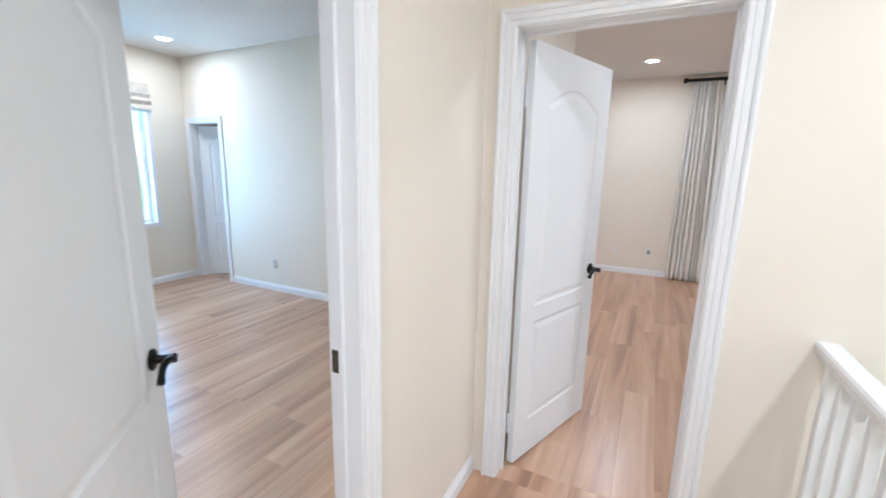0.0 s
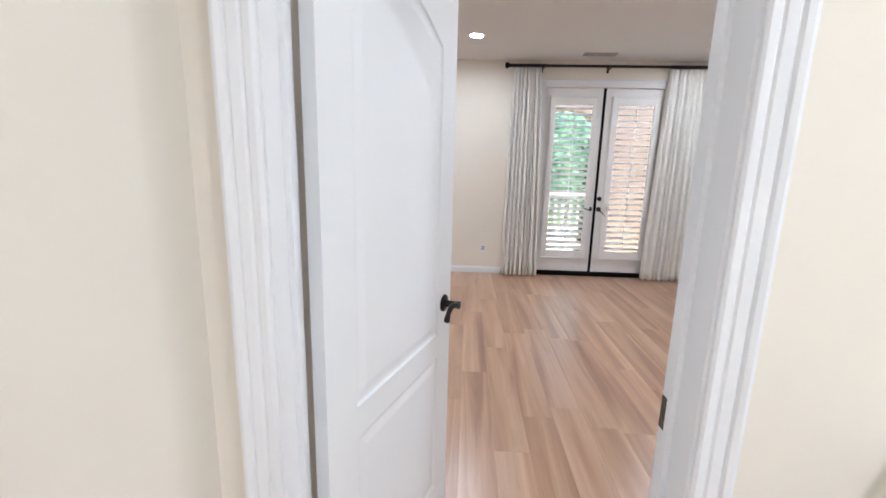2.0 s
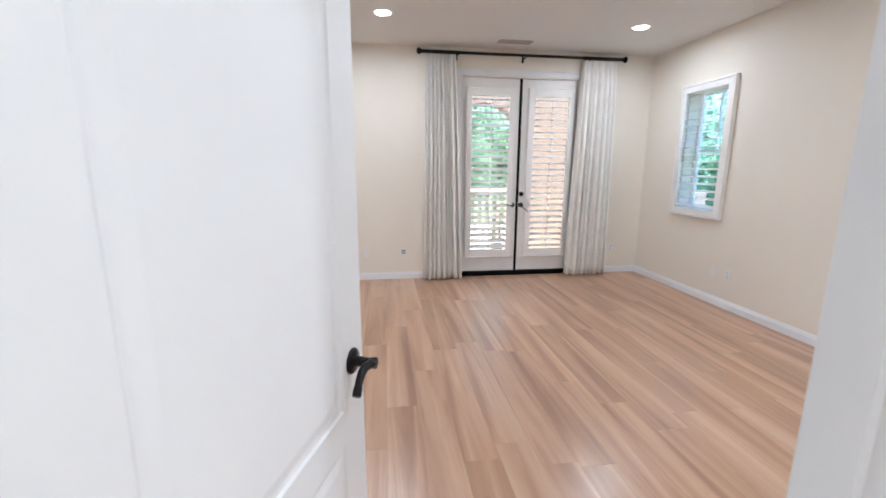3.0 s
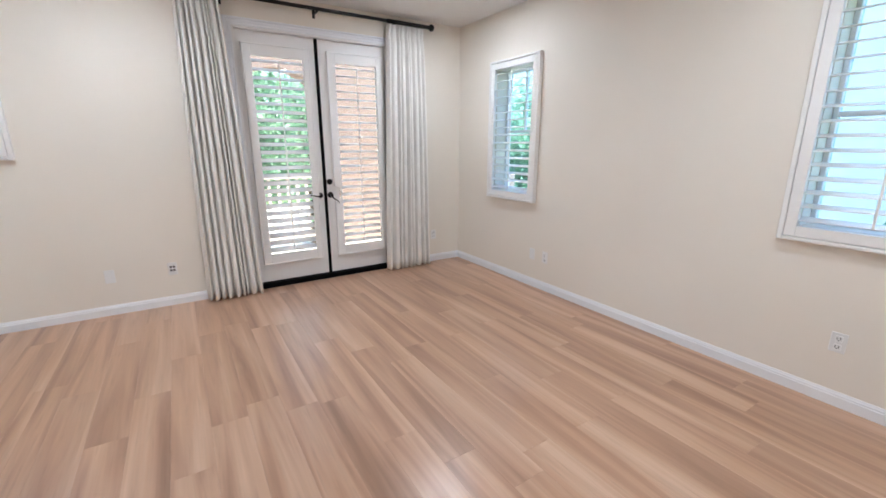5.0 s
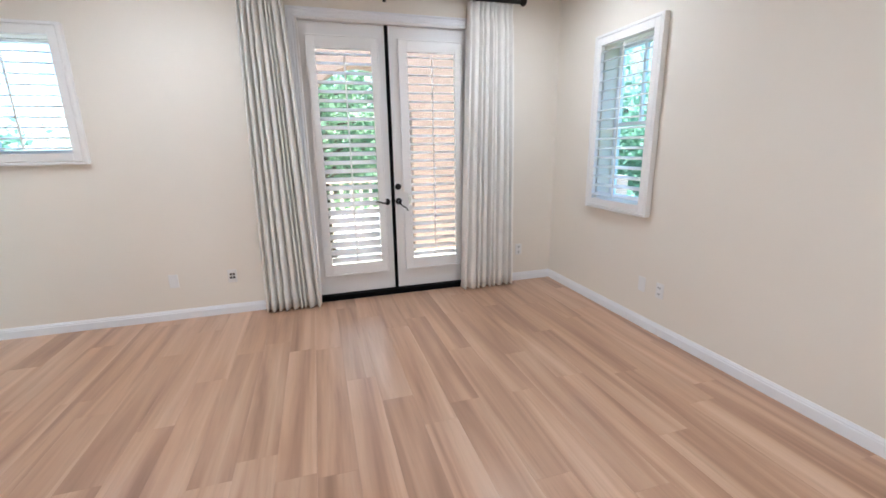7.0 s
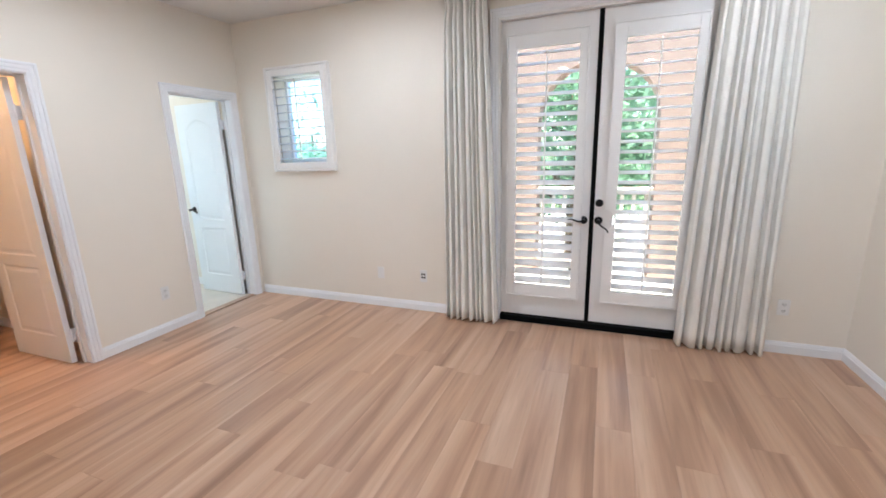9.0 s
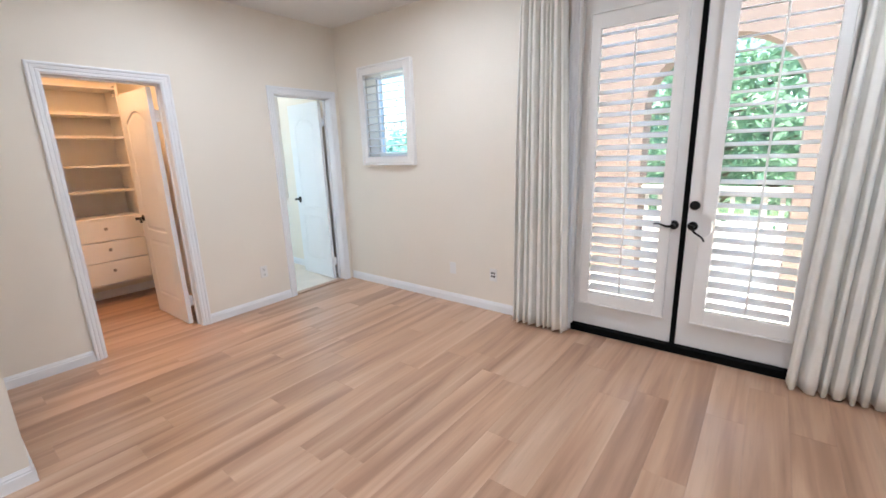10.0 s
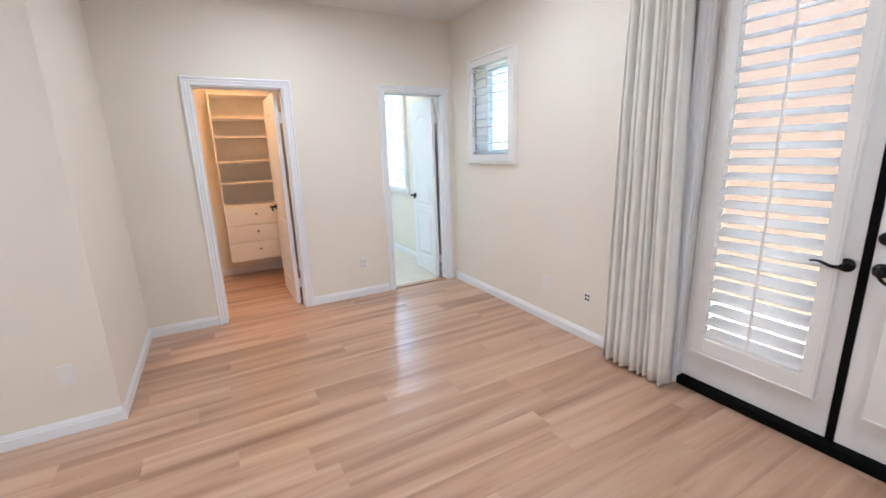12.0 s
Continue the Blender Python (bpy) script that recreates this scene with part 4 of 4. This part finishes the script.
def tree(x, y, height, spread, seed, leaf, label, leaves=6500, low=0.28):
    rnd = random.Random(seed)
    t = thing("tree", pose(x, y, GROUND), label, "tree", "garden trees")
    bm = bmesh.new()
    top = height * 0.8
    tube(bm, [(0, 0, -0.1), (0.05, 0.03, height * 0.25), (-0.04, 0.06, height * 0.5), (0.03, 0, top)], [0.17, 0.13, 0.09, 0.03], 10)
    tips = []
    for i in range(22):
        a = i * 2.4 + rnd.uniform(-0.4, 0.4)
        z = height * rnd.uniform(low, 0.78)
        f = (z / height - low) / (1 - low)
        ln = spread * (1.0 - 0.55 * f) * rnd.uniform(0.6, 1.0)
        p0 = Vector((0, 0, z))
        p2 = p0 + Vector((math.cos(a) * ln, math.sin(a) * ln, ln * rnd.uniform(0.15, 0.55)))
        p1 = (p0 + p2) / 2 + Vector((0, 0, 0.1 * ln))
        tube(bm, [p0, p1, p2], [0.05, 0.03, 0.012], 6)
        tips += [p1, p2, (p1 + p2) / 2, p2 * 0.9 + p1 * 0.1]
    tips.append(Vector((0, 0, height * 0.92)))
    part("trunk", bm, BARK, t)
    vs, fs = [], []
    for _ in range(leaves):
        c = rnd.choice(tips) + Vector((rnd.gauss(0, 0.30), rnd.gauss(0, 0.30), rnd.gauss(0, 0.26))) * (spread / 1.9)
        u = Vector((rnd.gauss(0, 1), rnd.gauss(0, 1), rnd.gauss(0, 0.7))).normalized()
        v = u.cross(Vector((rnd.gauss(0, 1), rnd.gauss(0, 1), rnd.gauss(0, 1)))).normalized()
        s = rnd.uniform(0.05, 0.12)
        k = len(vs)
        vs += [c - u * s, c + v * s * 0.45, c + u * s, c - v * s * 0.45]
        fs.append((k, k + 1, k + 2, k + 3))
    me = bpy.data.meshes.new("crown")
    me.from_pydata([tuple(p) for p in vs], [], fs)
    me.materials.append(leaf)
    crown = new("crown", me)
    crown.parent = t


tree(1.1, 12.6, 7.4, 2.0, 5, LEAF, "leafy green tree beyond the balcony", low=0.43)
tree(3.6, 14.5, 7.0, 2.3, 6, LEAF, "broad green tree behind the garden", low=0.43)
tree(-1.6, 15.0, 6.6, 2.4, 7, LEAF_DARK, "dark green tree behind the garden", low=0.43)
tree(7.3, 10.5, 6.9, 2.2, 8, LEAF, "green tree between the houses", 11000)
tree(7.0, 2.4, 4.6, 1.5, 9, LEAF_DARK, "small green tree by the neighbouring house")
tree(-5.9, 12.8, 6.6, 1.9, 14, LEAF, "green tree beyond the balcony side wall", 4500)
tree(-10.0, 16.0, 6.2, 2.0, 10, LEAF_DARK, "dark green tree beside the blue house")
tree(0.4, 20.0, 8.5, 3.4, 11, LEAF, "tall pale green tree farther off", 4000)
tree(5.2, 21.0, 8.0, 3.4, 12, LEAF, "tall pale green tree farther off", 4000)
tree(-4.6, 22.0, 8.0, 3.4, 13, LEAF, "tall pale green tree farther off", 4000)


def house(m, w, d, h, label, bays):
    hs = thing("neighbour_house", m, label, "house")
    part("wall", one_box(-w / 2, 0, 0, w / 2, d, h), HOUSE_WALL, hs)
    bm = bmesh.new()
    o = 0.4
    pts = [(-w / 2 - o, -o, h), (w / 2 + o, -o, h), (w / 2 + o, d + o, h), (-w / 2 - o, d + o, h), (-w / 2 + d / 2, d / 2, h + 1.6), (w / 2 - d / 2, d / 2, h + 1.6)]
    v = [bm.verts.new(p) for p in pts]
    for f in ((0, 1, 5, 4), (1, 2, 5), (2, 3, 4, 5), (3, 0, 4), (3, 2, 1, 0)):
        bm.faces.new([v[i] for i in f])
    part("roof", bm, ROOF, hs, "slate grey hipped roof")
    for i in range(bays):
        x, z = -w / 2 + w * (i + 0.5) / bays, 0.9
        wn = part("window", ring(bmesh.new(), x - 0.6, x + 0.6, z, z + 1.2, 0.07, 0.07, -0.05, 0.02), TRIM, hs, "white framed window")
        part("pane", one_box(x - 0.53, -0.02, z + 0.07, x + 0.53, -0.01, z + 1.13), DARK_PANE, wn)


house(pose(12.5, 9.0, GROUND, 0, 0, -90), 25, 8, 8.6, "pale stucco two-storey neighbouring house", 3)
house(pose(-8.5, 17.0, GROUND, 0, 0, 0), 10, 7, 3.0, "pale neighbouring house with grey roof", 2)
house(pose(-13.0, 1.0, GROUND, 0, 0, 90), 12, 7, 3.0, "pale neighbouring house beyond the second bedroom", 3)


# ---- floor planks ----
PW, PL = 0.18, 1.25
JOINTS = {1: 4.39, 2: 4.50, 4: 4.285, 5: 3.80, -5: 4.865}   # where some rows are known to break


def plank_mesh(w, l, cache={}):
    key = (round(w, 3), round(l, 3))
    if key not in cache:
        g, c, t = 0.00015, 0.0004, 0.008
        a, b = w / 2 - g, l / 2 - g
        vs = [(-a, -b, -t), (a, -b, -t), (a, b, -t), (-a, b, -t), (-a, -b, -c), (a, -b, -c), (a, b, -c), (-a, b, -c),
              (-a + c, -b + c, 0), (a - c, -b + c, 0), (a - c, b - c, 0), (-a + c, b - c, 0)]
        fs = [(0, 1, 5, 4), (1, 2, 6, 5), (2, 3, 7, 6), (3, 0, 4, 7), (4, 5, 9, 8), (5, 6, 10, 9), (6, 7, 11, 10), (7, 4, 8, 11), (8, 9, 10, 11)]
        me = bpy.data.meshes.new("plank")
        me.from_pydata(vs, [], fs)
        me.materials.append(OAK)
        cache[key] = me
    return cache[key]


def plank_floor(name, label, rects, slab):
    bm = bmesh.new()
    for x0, x1, y0, y1 in slab:
        box(bm, x0, y0, -0.10, x1, y1, -0.0075)
    fl = structure(name, bm, SUBFLOOR, label, "floor")
    i0, i1 = int(-5.4 / PW) - 1, int(3.4 / PW) + 1
    for i in range(i0, i1):
        rnd = random.Random(i * 7919 + 13)
        off = JOINTS[i] % PL if i in JOINTS else rnd.uniform(0, PL)
        xa, xb = i * PW + 0.085, (i + 1) * PW + 0.085
        for j in range(-4, 8):
            ya, yb = j * PL + off, (j + 1) * PL + off
            for x0, x1, y0, y1 in rects:
                a, b, c, d = max(xa, x0), min(xb, x1), max(ya, y0), min(yb, y1)
                if b - a > 0.004 and d - c > 0.004:
                    p = new("plank", plank_mesh(b - a, d - c))
                    p.parent = fl
                    p.matrix_basis = pose((a + b) / 2, (c + d) / 2, 0)


plank_floor("floor", "light oak plank floor with long warm boards", [(ST, E, S1, N), (W, ST, AL, N), (W - 0.12, W, CLO[0], CLO[1]), (-3.55, W - 0.12, AL, 5.0)],
            [(ST, E, S1, N), (W, ST, AL, N), (W - 0.12, W, AL, N), (-3.55, W - 0.12, AL, 5.0)])
plank_floor("floor_hall", "light oak plank floor of the hallway", [(ST, 0.74, -2.5, S0), (ENT[0], ENT[1], S0, S1), (ST - HT, ST, BED[0], BED[1])],
            [(ST, 0.74, -2.5, S0), (ST, E, S0, S1), (ST - HT, ST, BED[0], BED[1])])
plank_floor("floor_bedroom", "light oak plank floor of the second bedroom", [(B_W, ST - HT, B_S, B_N), (BCL[0], BCL[1], B_N, B_N + 0.11), (B_W, -4.3, B_N + 0.11, 4.3)],
            [(B_W, ST - HT, B_S, B_N), (B_W, -4.3, B_N, 4.3)])
